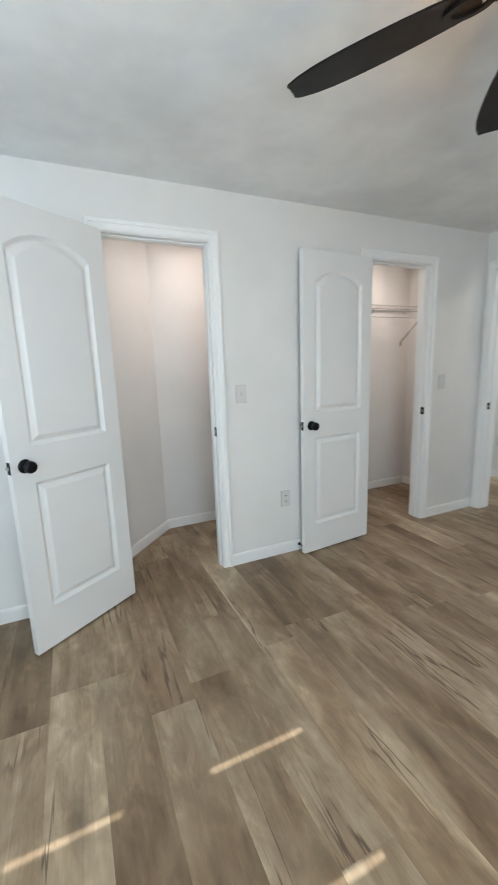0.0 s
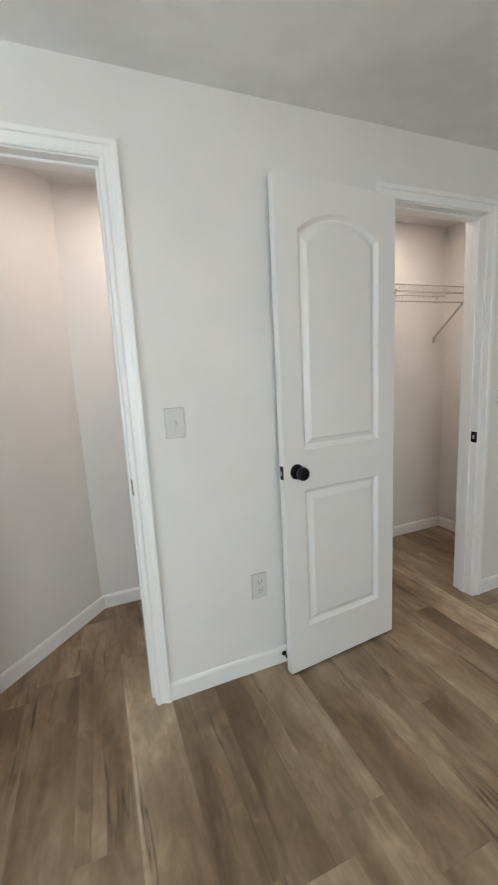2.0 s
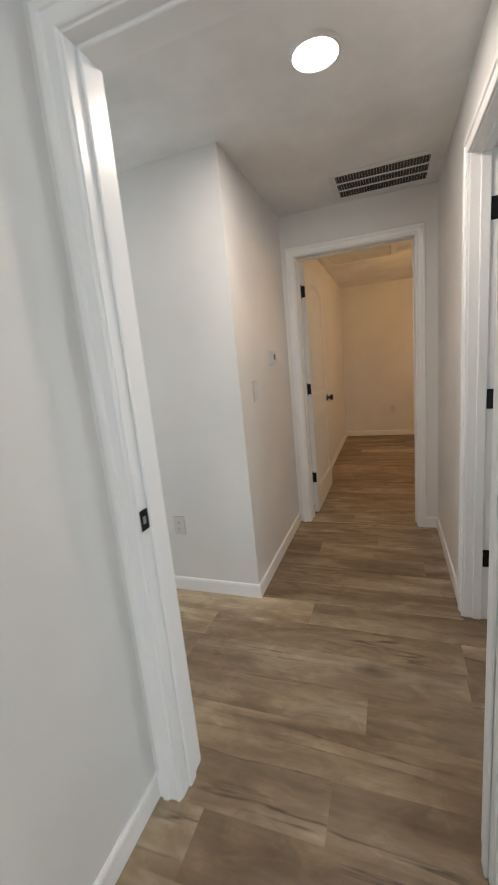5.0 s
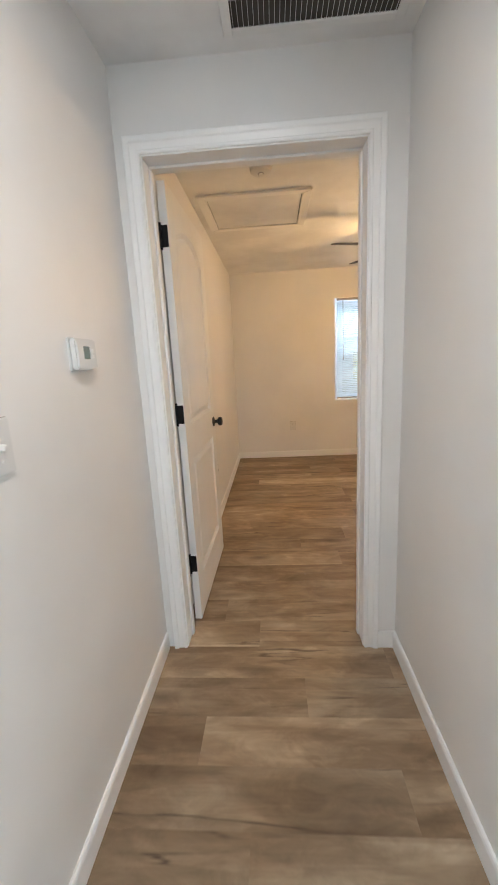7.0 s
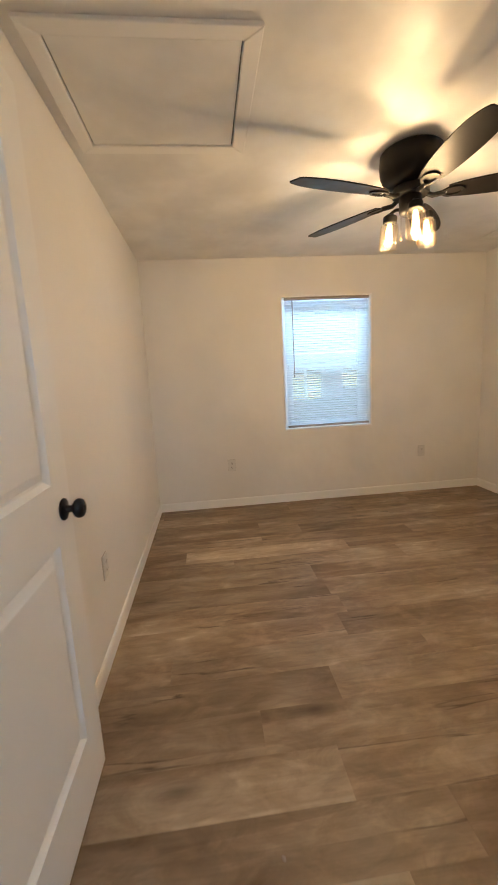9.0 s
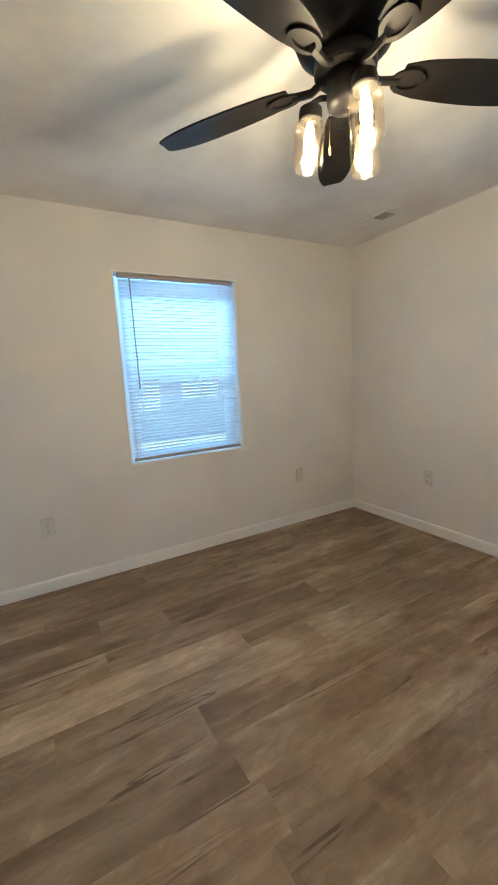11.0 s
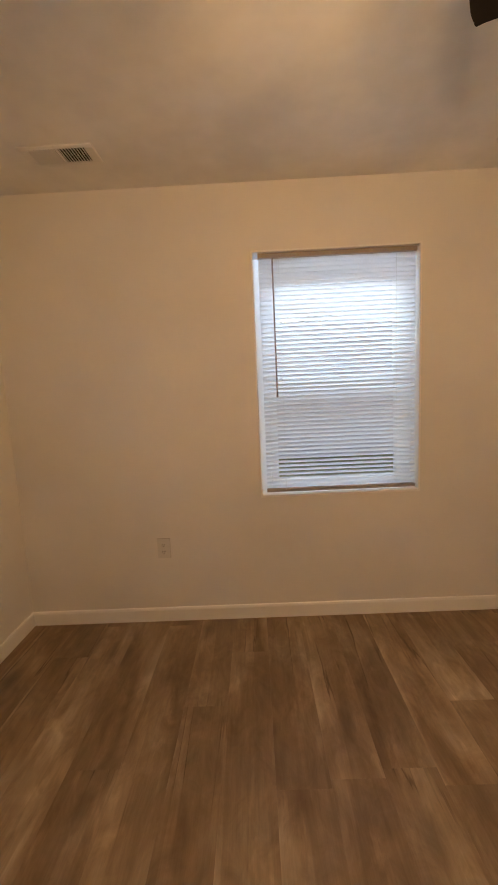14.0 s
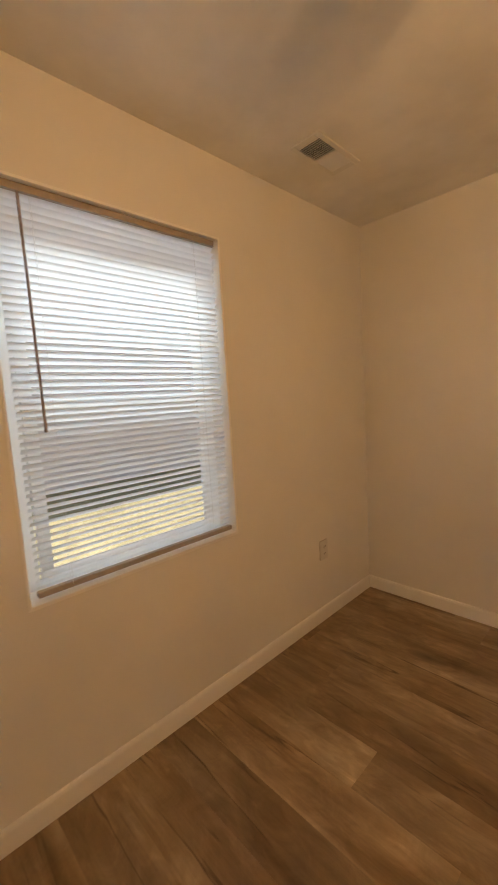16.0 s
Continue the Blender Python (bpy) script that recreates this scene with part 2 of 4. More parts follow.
def smooth(me, limit=35):
    bm = bmesh.new()
    bm.from_mesh(me)
    for f in bm.faces:
        f.smooth = True
    for e in bm.edges:
        e.smooth = len(e.link_faces) == 2 and e.calc_face_angle(0) < radians(limit)
    bm.to_mesh(me)
    bm.free()
    return me


def part(name, bm, material, parent=None, label="", at=None, soft=False):
    me = bm if isinstance(bm, bpy.types.Mesh) else mesh_of(name, bm, material)
    if soft and not isinstance(bm, bpy.types.Mesh):
        smooth(me)
    ob = new(name, me)
    ob.parent = parent
    if at is not None:
        ob.matrix_basis = at
    return tagged(ob, label)


def box(x0, x1, y0, y1, z0, z1, bevel=0.0, bm=None, segs=1):
    bm = bm or bmesh.new()
    made = bmesh.ops.create_cube(bm, size=1)["verts"]
    for v in made:
        v.co = Vector((x0 + (v.co.x + 0.5) * (x1 - x0), y0 + (v.co.y + 0.5) * (y1 - y0), z0 + (v.co.z + 0.5) * (z1 - z0)))
    if bevel:
        edges = {e for v in made for e in v.link_edges}
        bmesh.ops.bevel(bm, geom=list(edges), offset=bevel, segments=segs, affect="EDGES", clamp_overlap=True)
    return bm


def lathe(profile, steps=32, bm=None, m=None):
    """A turned shape round z, from (radius, z) pairs."""
    bm = bm or bmesh.new()
    rings = []
    for r, z in profile:
        ring = [bm.verts.new((r * math.cos(a), r * math.sin(a), z)) for a in (2 * math.pi * i / steps for i in range(steps))] if r > 1e-6 else [bm.verts.new((0, 0, z))]
        rings.append(ring)
    for a, b in zip(rings, rings[1:]):
        for i in range(steps):
            j = (i + 1) % steps
            quad = [a[i % len(a)], a[j % len(a)], b[j % len(b)], b[i % len(b)]]
            quad = list(dict.fromkeys(quad))
            if len(quad) > 2:
                bm.faces.new(quad)
    if m:
        bmesh.ops.transform(bm, matrix=m, verts=[v for ring in rings for v in ring])
    return bm


def rod(path, radius, steps=8, bm=None):
    """A round rod along a line of points."""
    bm = bm or bmesh.new()
    pts = [Vector(p) for p in path]
    rings = []
    for i, p in enumerate(pts):
        d = (pts[min(i + 1, len(pts) - 1)] - pts[max(i - 1, 0)]).normalized()
        side = d.orthogonal().normalized() if i == 0 else (side - d * side.dot(d)).normalized()
        up = d.cross(side)
        rings.append([bm.verts.new(p + radius * (math.cos(a) * side + math.sin(a) * up)) for a in (2 * math.pi * k / steps for k in range(steps))])
    for a, b in zip(rings, rings[1:]):
        for k in range(steps):
            bm.faces.new((a[k], a[(k + 1) % steps], b[(k + 1) % steps], b[k]))
    bm.faces.new(rings[0][::-1])
    bm.faces.new(rings[-1])
    return bm


def slab(axis, f0, f1, a0, a1, z0, z1, holes=()):
    """A wall with through openings. axis: the one it stands across; f0, f1: its faces; a: its run; holes: (a0, a1, z0, z1)."""
    bm = bmesh.new()
    ca = sorted({a0, a1, *(h[i] for h in holes for i in (0, 1))})
    cz = sorted({z0, z1, *(h[i] for h in holes for i in (2, 3))})
    ca, cz = [c for c in ca if a0 <= c <= a1], [c for c in cz if z0 <= c <= z1]

    def solid(i, j):
        if not (0 <= i < len(ca) - 1 and 0 <= j < len(cz) - 1):
            return False
        am, zm = (ca[i] + ca[i + 1]) / 2, (cz[j] + cz[j + 1]) / 2
        return not any(h[0] < am < h[1] and h[2] < zm < h[3] for h in holes)

    def quad(*pts):
        bm.faces.new([bm.verts.new((f, a, z) if axis == "x" else (a, f, z)) for f, a, z in pts])

    for i in range(len(ca) - 1):
        for j in range(len(cz) - 1):
            if not solid(i, j):
                continue
            p, q, r, s = ca[i], ca[i + 1], cz[j], cz[j + 1]
            quad((f0, p, r), (f0, q, r), (f0, q, s), (f0, p, s))
            quad((f1, p, r), (f1, p, s), (f1, q, s), (f1, q, r))
            for di, dj, ends in ((-1, 0, ((p, r), (p, s))), (1, 0, ((q, r), (q, s))), (0, -1, ((p, r), (q, r))), (0, 1, ((p, s), (q, s)))):
                if not solid(i + di, j + dj):
                    (a, c), (b, d) = ends
                    quad((f0, a, c), (f1, a, c), (f1, b, d), (f0, b, d))
    bmesh.ops.remove_doubles(bm, verts=bm.verts, dist=1e-5)
    return bm


def wall(name, axis, f0, f1, a0, a1, holes=(), label="white painted drywall", z0=0.0, z1=H):
    ob = part(name, slab(axis, f0, f1, a0, a1, z0, z1, holes), M_WALL)
    return tagged(ob, label, "wall", kind="structure")


def thing(name, m, label, category, group="", kind=""):
    ob = new(name)
    ob.matrix_basis = m
    ob.empty_display_size = 0.1
    return tagged(ob, label, category, group, kind)


# ---- walls, ceiling ----
J = 0.018           # jamb board
CL1, CL2 = (0.288, 0.902), (2.116, 2.745)       # closet door openings
D3, D4, D5 = (1.765, 2.630), (1.793, 2.619), (3.784, 4.544)
W1, W2 = (0.466, 1.369, 0.742, 2.038), (6.982, 7.879, 0.723, 2.054)
WA = (-0.36, 0.84, 0.78, 2.06)
# opening for the side room's added window
WB = (4.55, 5.2, 1.05, 1.95)
WW = (0.75, 1.65, 0.78, 2.06)
wall("wall_closet_side", "y", 2.72, 2.835, -1.355, 3.40, [(a - J, b + J, -1, HEAD + J) for a, b in (CL1, CL2)], "white painted drywall with two closet doorways")
wall("wall_bedroom_east", "x", 3.40, 3.53, Y_S, 2.835, [(D3[0] - J, D3[1] + J, -1, HEAD + J)], "white painted drywall with a doorway to the hall")
wall("wall_closet_east", "x", 3.45, 3.53, 2.835, 5.2)
wall("wall_bedroom_west", "x", -1.355, -1.24, Y_S, 2.72, [(WW[0], WW[1], WW[2], WW[3])], "white painted drywall with a window opening")
wall("wall_closet_back", "y", 3.60, 3.70, -1.355, 3.45, label="off-white painted closet wall")
wall("wall_closet_divider", "x", 1.50, 1.60, 2.835, 3.60, label="off-white painted closet wall")
# its opening holds the window added with the passage fill lamp
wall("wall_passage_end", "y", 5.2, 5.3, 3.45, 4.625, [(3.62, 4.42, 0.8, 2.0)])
wall("wall_passage_east", "x", 4.51, 4.625, 2.72, 5.2, label="white drywall ending in an outside corner")
wall("wall_hall_north", "y", 2.72, 2.835, 4.625, 5.64, label="white hallway drywall with a patchy sheen")
wall("wall_hall_south", "y", 1.533, 1.648, 3.53, 5.64, [(D5[0] - J, D5[1] + J, -1, HEAD + J)], "white hallway drywall with a side doorway")
wall("wall_hall_end", "x", 5.64, 5.79, Y_S, 2.835, [(D4[0] - J, D4[1] + J, -1, HEAD + J)], "white drywall with a bedroom doorway")
wall("wall_north_far", "y", 2.675, 2.79, 5.79, 9.40)
wall("wall_east", "x", 9.265, 9.40, Y_S, 2.675, [W1], "plain painted drywall with a window opening")
wall("wall_south", "y", -0.862, Y_S, -1.355, 9.40, [WA, WB, W2], "plain painted drywall with window openings")
# the slanting wall in the first closet
p, q = Vector((0.722, 3.612, 0)), Vector((-0.02, 2.80, 0))
d = (q - p).normalized()
nrm = Vector((d.y, -d.x, 0))
bm = bmesh.new()
low = [bm.verts.new(c) for c in (p, q, q + nrm * 0.06, p + nrm * 0.06)]
face = bm.faces.new(low)
up = bmesh.ops.extrude_face_region(bm, geom=[face])["geom"]
bmesh.ops.translate(bm, vec=(0, 0, H), verts=[v for v in up if isinstance(v, bmesh.types.BMVert)])
tagged(part("wall_closet_slant", bm, M_WALL), "off-white slanting closet wall", "wall", kind="structure")
tagged(part("ceiling", box(-1.355, 9.40, -0.862, 5.3, H, H + 0.12), M_CEIL), "white painted ceiling with soft sheen", "ceiling", kind="structure")
tagged(part("subfloor", box(-1.355, 9.40, -0.862, 5.3, -0.10, -0.012), M_SUBFLOOR), "dark subfloor under the planks", "floor", kind="structure")

# ---- baseboards ----
BB_H, BB_T = 0.082, 0.012


def baseboard(x0, y0, x1, y1, nx, ny, m0=0, m1=0):
    """A board along a wall; (nx, ny) points into the room; m: mitre at each end (+1 lengthens the front, -1 shortens it)."""
    bm = bmesh.new()
    a, b = Vector((x0, y0, 0)), Vector((x1, y1, 0))
    run, n = (b - a).normalized(), Vector((nx, ny, 0))
    profile = [(0, 0), (BB_T, 0), (BB_T, BB_H - 0.014), (BB_T * 0.75, BB_H - 0.004), (BB_T * 0.45, BB_H), (0, BB_H)]
    ends = []
    for base, way, m in ((a, -run, m0), (b, run, m1)):
        ends.append([bm.verts.new(base + n * t + way * (t * m) + Vector((0, 0, z))) for t, z in profile])
    k = len(profile)
    for i in range(k):
        bm.faces.new((ends[0][i], ends[0][(i + 1) % k], ends[1][(i + 1) % k], ends[1][i]))
    bm.faces.new(ends[0])
    bm.faces.new(ends[1][::-1])
    return tagged(part("baseboard", bm, M_TRIM), "white painted wooden baseboard", "baseboard", kind="structure")


CW = 0.060          # casing width
baseboard(-1.24, 2.72, CL1[0] - CW - 0.005, 2.72, 0, -1, -1)
baseboard(CL1[1] + CW + 0.005, 2.72, CL2[0] - CW - 0.005, 2.72, 0, -1)
baseboard(CL2[1] + CW + 0.005, 2.72, 3.40, 2.72, 0, -1, 0, -1)
baseboard(3.40, Y_S, 3.40, D3[0] - CW - 0.005, -1, 0, -1)
baseboard(3.40, D3[1] + CW + 0.005, 3.40, 2.72, -1, 0, 0, -1)
baseboard(-1.24, Y_S, -1.24, 2.72, 1, 0, -1, -1)
baseboard(-1.24, Y_S, 3.40, Y_S, 0, 1, -1, -1)
baseboard(0.722, 3.60, 1.50, 3.60, 0, -1, -0.4, -1)
baseboard(1.60, 3.60, 3.45, 3.60, 0, -1, -1, -1)
baseboard(3.45, 2.835, 3.45, 3.60, -1, 0, 0, -1)
baseboard(1.60, 2.835, 1.60, 3.60, 1, 0, 0, -1)
baseboard(1.50, 2.835, 1.50, 3.60, -1, 0, 0, -1)
baseboard(0.722, 3.60, -0.02 + 0.04, 2.835, -nrm.x, -nrm.y, -0.4)
baseboard(4.51, 2.72, 4.51, 5.2, -1, 0, 1, -1)
baseboard(3.53, 2.835, 3.53, 5.2, 1, 0, 0, -1)
baseboard(4.51, 2.72, 5.64, 2.72, 0, -1, 1, -1)
baseboard(D5[1] + CW + 0.005, 1.648, 5.64, 1.648, 0, 1, 0, -1)
baseboard(3.53, 1.648, D5[0] - CW - 0.005, 1.648, 0, 1, -1)
baseboard(5.64, 1.648, 5.64, D4[0] - CW - 0.005, -1, 0, -1)
baseboard(5.79, 2.675, 9.265, 2.675, 0, -1, -1, -1)
baseboard(9.265, Y_S, 9.265, 2.675, -1, 0, -1, -1)
baseboard(5.79, Y_S, 9.265, Y_S, 0, 1, -1, -1)
baseboard(5.79, Y_S, 5.79, D4[0] - CW - 0.005, 1, 0, -1)
baseboard(3.53, Y_S, 5.64, Y_S, 0, 1)


# ---- door frames ----
PROFILE = [(0, 0), (0, 0.008), (0.004, 0.011), (0.011, 0.011), (0.014, 0.0080), (0.036, 0.0105), (0.040, 0.0165), (0.056, 0.0185), (0.060, 0.015), (0.060, 0)]


def casing(parent, axis, face, side, a0, a1, top):
    """Three mitred mouldings round an opening on one face of a wall; side: +1 or -1, the way the face looks."""
    a0, a1, top = a0 - 0.005, a1 + 0.005, top + 0.005
    corners = [((a0, 0), (-1, 0)), ((a0, top), (-1, 1)), ((a1, top), (1, 1)), ((a1, 0), (1, 0))]
    for (c0, o0), (c1, o1) in zip(corners, corners[1:]):
        bm = bmesh.new()
        ends = []
        for c, o in ((c0, o0), (c1, o1)):
            ring = []
            for u, t in PROFILE:
                a, z, f = c[0] + o[0] * u, c[1] + o[1] * u, face + side * t
                ring.append(bm.verts.new((f, a, z) if axis == "x" else (a, f, z)))
            ends.append(ring)
        k = len(PROFILE)
        for i in range(k):
            bm.faces.new((ends[0][i], ends[0][(i + 1) % k], ends[1][(i + 1) % k], ends[1][i]))
        bm.faces.new(ends[0])
        bm.faces.new(ends[1][::-1])
        part("casing", bm, M_TRIM, parent)


def door_frame(name, axis, f0, f1, a0, a1, stop0, stop1, label, sides=(1, 1)):
    ob = thing(name, Matrix(), label, "door frame", kind="structure")

    def b(f, g, a, c, z, w, bev=0.0015):
        return box(f, g, a, c, z, w, bev) if axis == "x" else box(a, c, f, g, z, w, bev)

    part("jamb", b(f0, f1, a0 - J, a0, 0, HEAD), M_TRIM, ob)
    part("jamb", b(f0, f1, a1, a1 + J, 0, HEAD), M_TRIM, ob)
    part("head_jamb", b(f0, f1, a0 - J, a1 + J, HEAD, HEAD + J), M_TRIM, ob)
    part("door_stop", b(stop0, stop1, a0, a0 + 0.010, 0, HEAD - 0.010, 0.003), M_TRIM, ob)
    part("door_stop", b(stop0, stop1, a1 - 0.010, a1, 0, HEAD - 0.010, 0.003), M_TRIM, ob)
    part("door_stop", b(stop0, stop1, a0, a1, HEAD - 0.010, HEAD, 0.003), M_TRIM, ob)
    if sides[0]:
        casing(ob, axis, f0, -1, a0, a1, HEAD)
    if sides[1]:
        casing(ob, axis, f1, 1, a0, a1, HEAD)
    return ob


def strike(parent, at, z=0.952):
    """A black strike plate with its latch hole; its face looks along local +x, its length along z."""
    bm = box(0, 0.0028, -0.017, 0.019, -0.030, 0.030, 0.0012)
    plate = part("strike_plate", bm, M_BLACK, parent, "black metal strike plate", at @ pose(0, 0, z))
    part("latch_hole", box(0.0022, 0.0032, -0.007, 0.006, -0.011, 0.011, 0.0005), M_STEEL, plate)


fr1 = door_frame("door_frame_1", "y", 2.72, 2.835, *CL1, 2.758, 2.795, "white painted closet door frame with moulded casing")
strike(fr1, pose(CL1[1] - 0.0005, 2.740, 0, 0, 0, 180))
fr2 = door_frame("door_frame_2", "y", 2.72, 2.835, *CL2, 2.758, 2.795, "white painted closet door frame with moulded casing")
strike(fr2, pose(CL2[1] - 0.0005, 2.740, 0, 0, 0, 180))
fr3 = door_frame("door_frame_3", "x", 3.40, 3.53, *D3, 3.440, 3.478, "white painted bedroom door frame with moulded casing")
strike(fr3, pose(3.421, D3[1] - 0.0005, 0, 0, 0, -90))
fr4 = door_frame("door_frame_4", "x", 5.64, 5.79, *D4, 5.715, 5.752, "white painted bedroom door frame with moulded casing")
strike(fr4, pose(5.771, D4[0] + 0.0005, 0, 0, 0, 90))
fr5 = door_frame("door_frame_5", "y", 1.533, 1.648, *D5, 1.572, 1.610, "white painted side room door frame")
strike(fr5, pose(D5[0] + 0.0005, 1.553, 0))


# ---- doors ----
def panel_outline(x0, x1, z0, z1, rise, d):
    """An outline inset by d, with an arched top where rise > 0; the same count of points for every d."""
    xa, xb, za, zb = x0 + d, x1 - d, z0 + d, z1 - d
    pts = [(xa, za), (xb, za)]
    n = 14
    for i in range(n + 1):
        s = i / n
        arch = rise * (4 * s * (1 - s)) ** 0.9 if rise else 0.0
        pts.append((xb + (xa - xb) * s, zb - rise + arch))
    return pts


DEPTHS = [(0.0, 0.0), (0.002, -0.003), (0.013, -0.0150), (0.020, -0.0165), (0.042, -0.0045), (0.046, -0.0030)]


def door_slab(w, h, rise):
    """A moulded two-panel leaf: x along it from the hinge, y its thickness, z up."""
    bm = bmesh.new()
    th = 0.035
    stile = 0.101 if w < 0.7 else 0.118
    panels = [(stile, w - stile, 0.208, 0.846, 0.0), (stile, w - stile, 1.022, 1.962, rise)]
    for y, s in ((0.0, -1), (th, 1)):
        def loop(points, yy):
            vs = [bm.verts.new((x, yy, z)) for x, z in points]
            return vs, [bm.edges.new((vs[i], vs[(i + 1) % len(vs)])) for i in range(len(vs))]

        rim, edges = loop([(0.003, 0), (w, 0), (w, h), (0.003, h)], y)
        if s < 0:
            back = rim
        for pn in panels:
            prev = None
            for depth_at, depth in DEPTHS:
                vs, es = loop(panel_outline(*pn, depth_at), y + s * depth)
                if prev is None:
                    edges += es
                else:
                    for i in range(len(vs)):
                        j = (i + 1) % len(vs)
                        bm.faces.new((prev[i], prev[j], vs[j], vs[i]))
                prev = vs
            bm.faces.new(prev)
        bmesh.ops.triangle_fill(bm, edges=edges, use_beauty=True)
    for i in range(4):
        j = (i + 1) % 4
        bm.faces.new((back[i], back[j], rim[j], rim[i]))
    return bm


def hinge_parts(door, y_pin, z, flip):
    """A black butt hinge: its leaf on the door's edge, its leaf on the jamb and a knuckle."""
    s = flip
    h = part("hinge", rod([(0, 0, z - 0.045), (0, 0, z + 0.045)], 0.0065, 10), M_BLACK, door, "matte black hinge", soft=True)
    part("hinge_leaf", box(0.0, 0.0028, min(0, s * 0.032), max(0, s * 0.032), z - 0.044, z + 0.044, 0.0008), M_BLACK, h)
    for dz in (-0.05, 0.05):
        part("hinge_tip", lathe([(0, -0.006), (0.0045, -0.004), (0.0055, 0.0), (0.0045, 0.004), (0, 0.006)], 10), M_BLACK, h, at=pose(0, 0, z + dz), soft=True)
    return h


def knob_set(door, w, z, mid):
    prof = [(0, 0.0), (0.031, 0.0), (0.033, 0.002), (0.032, 0.006), (0.026, 0.009), (0.0125, 0.011), (0.0105, 0.016), (0.0105, 0.026),
            (0.016, 0.031), (0.0245, 0.036), (0.0285, 0.043), (0.0285, 0.051), (0.025, 0.058), (0.018, 0.0615), (0.008, 0.062), (0.007, 0.0600), (0, 0.0600)]
    for side in (1, -1):
        m = pose(w - 0.062, mid + side * 0.0175, z, -90 * side)
        part("knob", lathe(prof, 28), M_BLACK, door, "round matte black door knob", m, soft=True)
    part("latch_plate", box(w - 0.001, w + 0.0015, mid - 0.0125, mid + 0.0125, z - 0.0285, z + 0.0285, 0.0006), M_BLACK, door, "black latch plate")
    part("latch_bolt", box(w + 0.001, w + 0.011, mid - 0.006, mid + 0.007, z - 0.009, z + 0.009, 0.003), M_STEEL, door)


def door(name, w, pin, angle, flip, label, rise=0.075, h=2.078):
    """A leaf hung at pin and turned to angle; flip -1: its thickness lies on local -y."""
    ob = thing(name, pose(pin[0], pin[1], 0.012, 0, 0, angle), label, "door", kind="structure")
    part("leaf", door_slab(w, h, rise), M_DOOR, ob, "", pose(0, 0 if flip > 0 else -0.035, 0))
    knob_set(ob, w, 0.935, 0.0175 * flip)
    for z in (0.318, 1.088, 1.863):
        hinge_parts(ob, 0, z, flip)
    return ob


door("door_1", 0.622, (0.282, 2.700), -145.4, 1, "white moulded two-panel closet door standing wide open")
door("door_2", 0.622, (2.110, 2.699), -174.9, 1, "white moulded two-panel closet door folded back to the wall")
door("door_4", 0.808, (5.826, 2.622), -1.0, -1, "white moulded two-panel bedroom door standing open")
door("door_5", 0.750, (4.547, 1.524), 270.0, -1, "white moulded side room door standing open")
# hinge leaves on the jambs of the doors whose jambs show
for fr, m in ((fr4, pose(5.7705, 2.6185, 0, 0, 0, -90)), (fr5, pose(4.5435, 1.5515, 0, 0, 0, 180))):
    for z in (0.330, 1.100, 1.875):
        part("hinge_leaf", box(0, 0.0025, -0.019, 0.019, z - 0.044, z + 0.044, 0.0008), M_BLACK, fr, "matte black hinge leaf", m)


# ---- wall plates ----
def wall_plate(name, m, kind):
    """A plate whose face looks along local -y. kind: switch or outlet."""
    label = "white toggle light switch on the wall" if kind == "switch" else "white duplex power outlet low on the wall"
    ob = thing(name, m, label, "light switch" if kind == "switch" else "power outlet", "wall plates")
    # grey sheet stands in for the shadow line round the plate
    part("shadow_gap", box(-0.0372, 0.0372, -0.0012, 0.0, -0.0592, 0.0592, 0.0004), M_RAIL_SHADE, ob, "thin grey backing coloured as the plate's shadow line")
    part("cover", box(-0.036, 0.036, -0.0075, -0.0012, -0.058, 0.058, 0.0026, segs=2), M_PLATE, ob)
    if kind == "switch":
        part("toggle_frame", box(-0.0065, 0.0065, -0.0090, -0.005, -0.0145, 0.0145, 0.001), M_PLATE, ob)
        part("toggle", box(-0.0045, 0.0045, -0.018, -0.004, -0.004, 0.010, 0.002), M_PLATE, ob, "", pose(0, 0, 0, 14))
    else:
        for z in (0.0205, -0.0205):
            soc = part("socket", box(-0.017, 0.017, -0.0100, -0.004, z - 0.0145, z + 0.0145, 0.004, segs=2), M_PLATE, ob)
            for x in (-0.0065, 0.0065):
                part("slot", box(x - 0.0014, x + 0.0014, -0.0106, -0.006, z - 0.001, z + 0.008), M_SLOT, soc)
            part("ground_hole", lathe([(0, -0.0005), (0.0026, -0.0005), (0.0026, 0.0), (0, 0.0)], 10), M_SLOT, soc, at=pose(0, -0.0103, z - 0.0075, 90))
    for z in ((0.030, -0.030) if kind == "switch" else (0.0,)):
        part("screw", lathe([(0, 0.0015), (0.003, 0.001), (0.0034, 0), (0, 0)], 10), M_PLATE, ob, at=pose(0, -0.0073, z, 90))
    return ob


wall_plate("light_switch", pose(1.082, 2.72, 1.188), "switch")
wall_plate("power_outlet", pose(1.402, 2.72, 0.417), "outlet")
wall_plate("light_switch", pose(2.928, 2.72, 1.186), "switch")
wall_plate("light_switch", pose(4.757, 2.72, 1.192), "switch")
wall_plate("power_outlet", pose(4.51, 3.20, 0.428, 0, 0, -90), "outlet")
wall_plate("power_outlet", pose(9.265, 1.930, 0.428, 0, 0, -90), "outlet")
wall_plate("power_outlet", pose(9.265, -0.078, 0.431, 0, 0, -90), "outlet")
wall_plate("power_outlet", pose(8.453, Y_S, 0.447, 0, 0, 180), "outlet")
wall_plate("power_outlet", pose(6.316, Y_S, 0.430, 0, 0, 180), "outlet")
wall_plate("power_outlet", pose(7.235, 2.675, 0.445), "outlet")

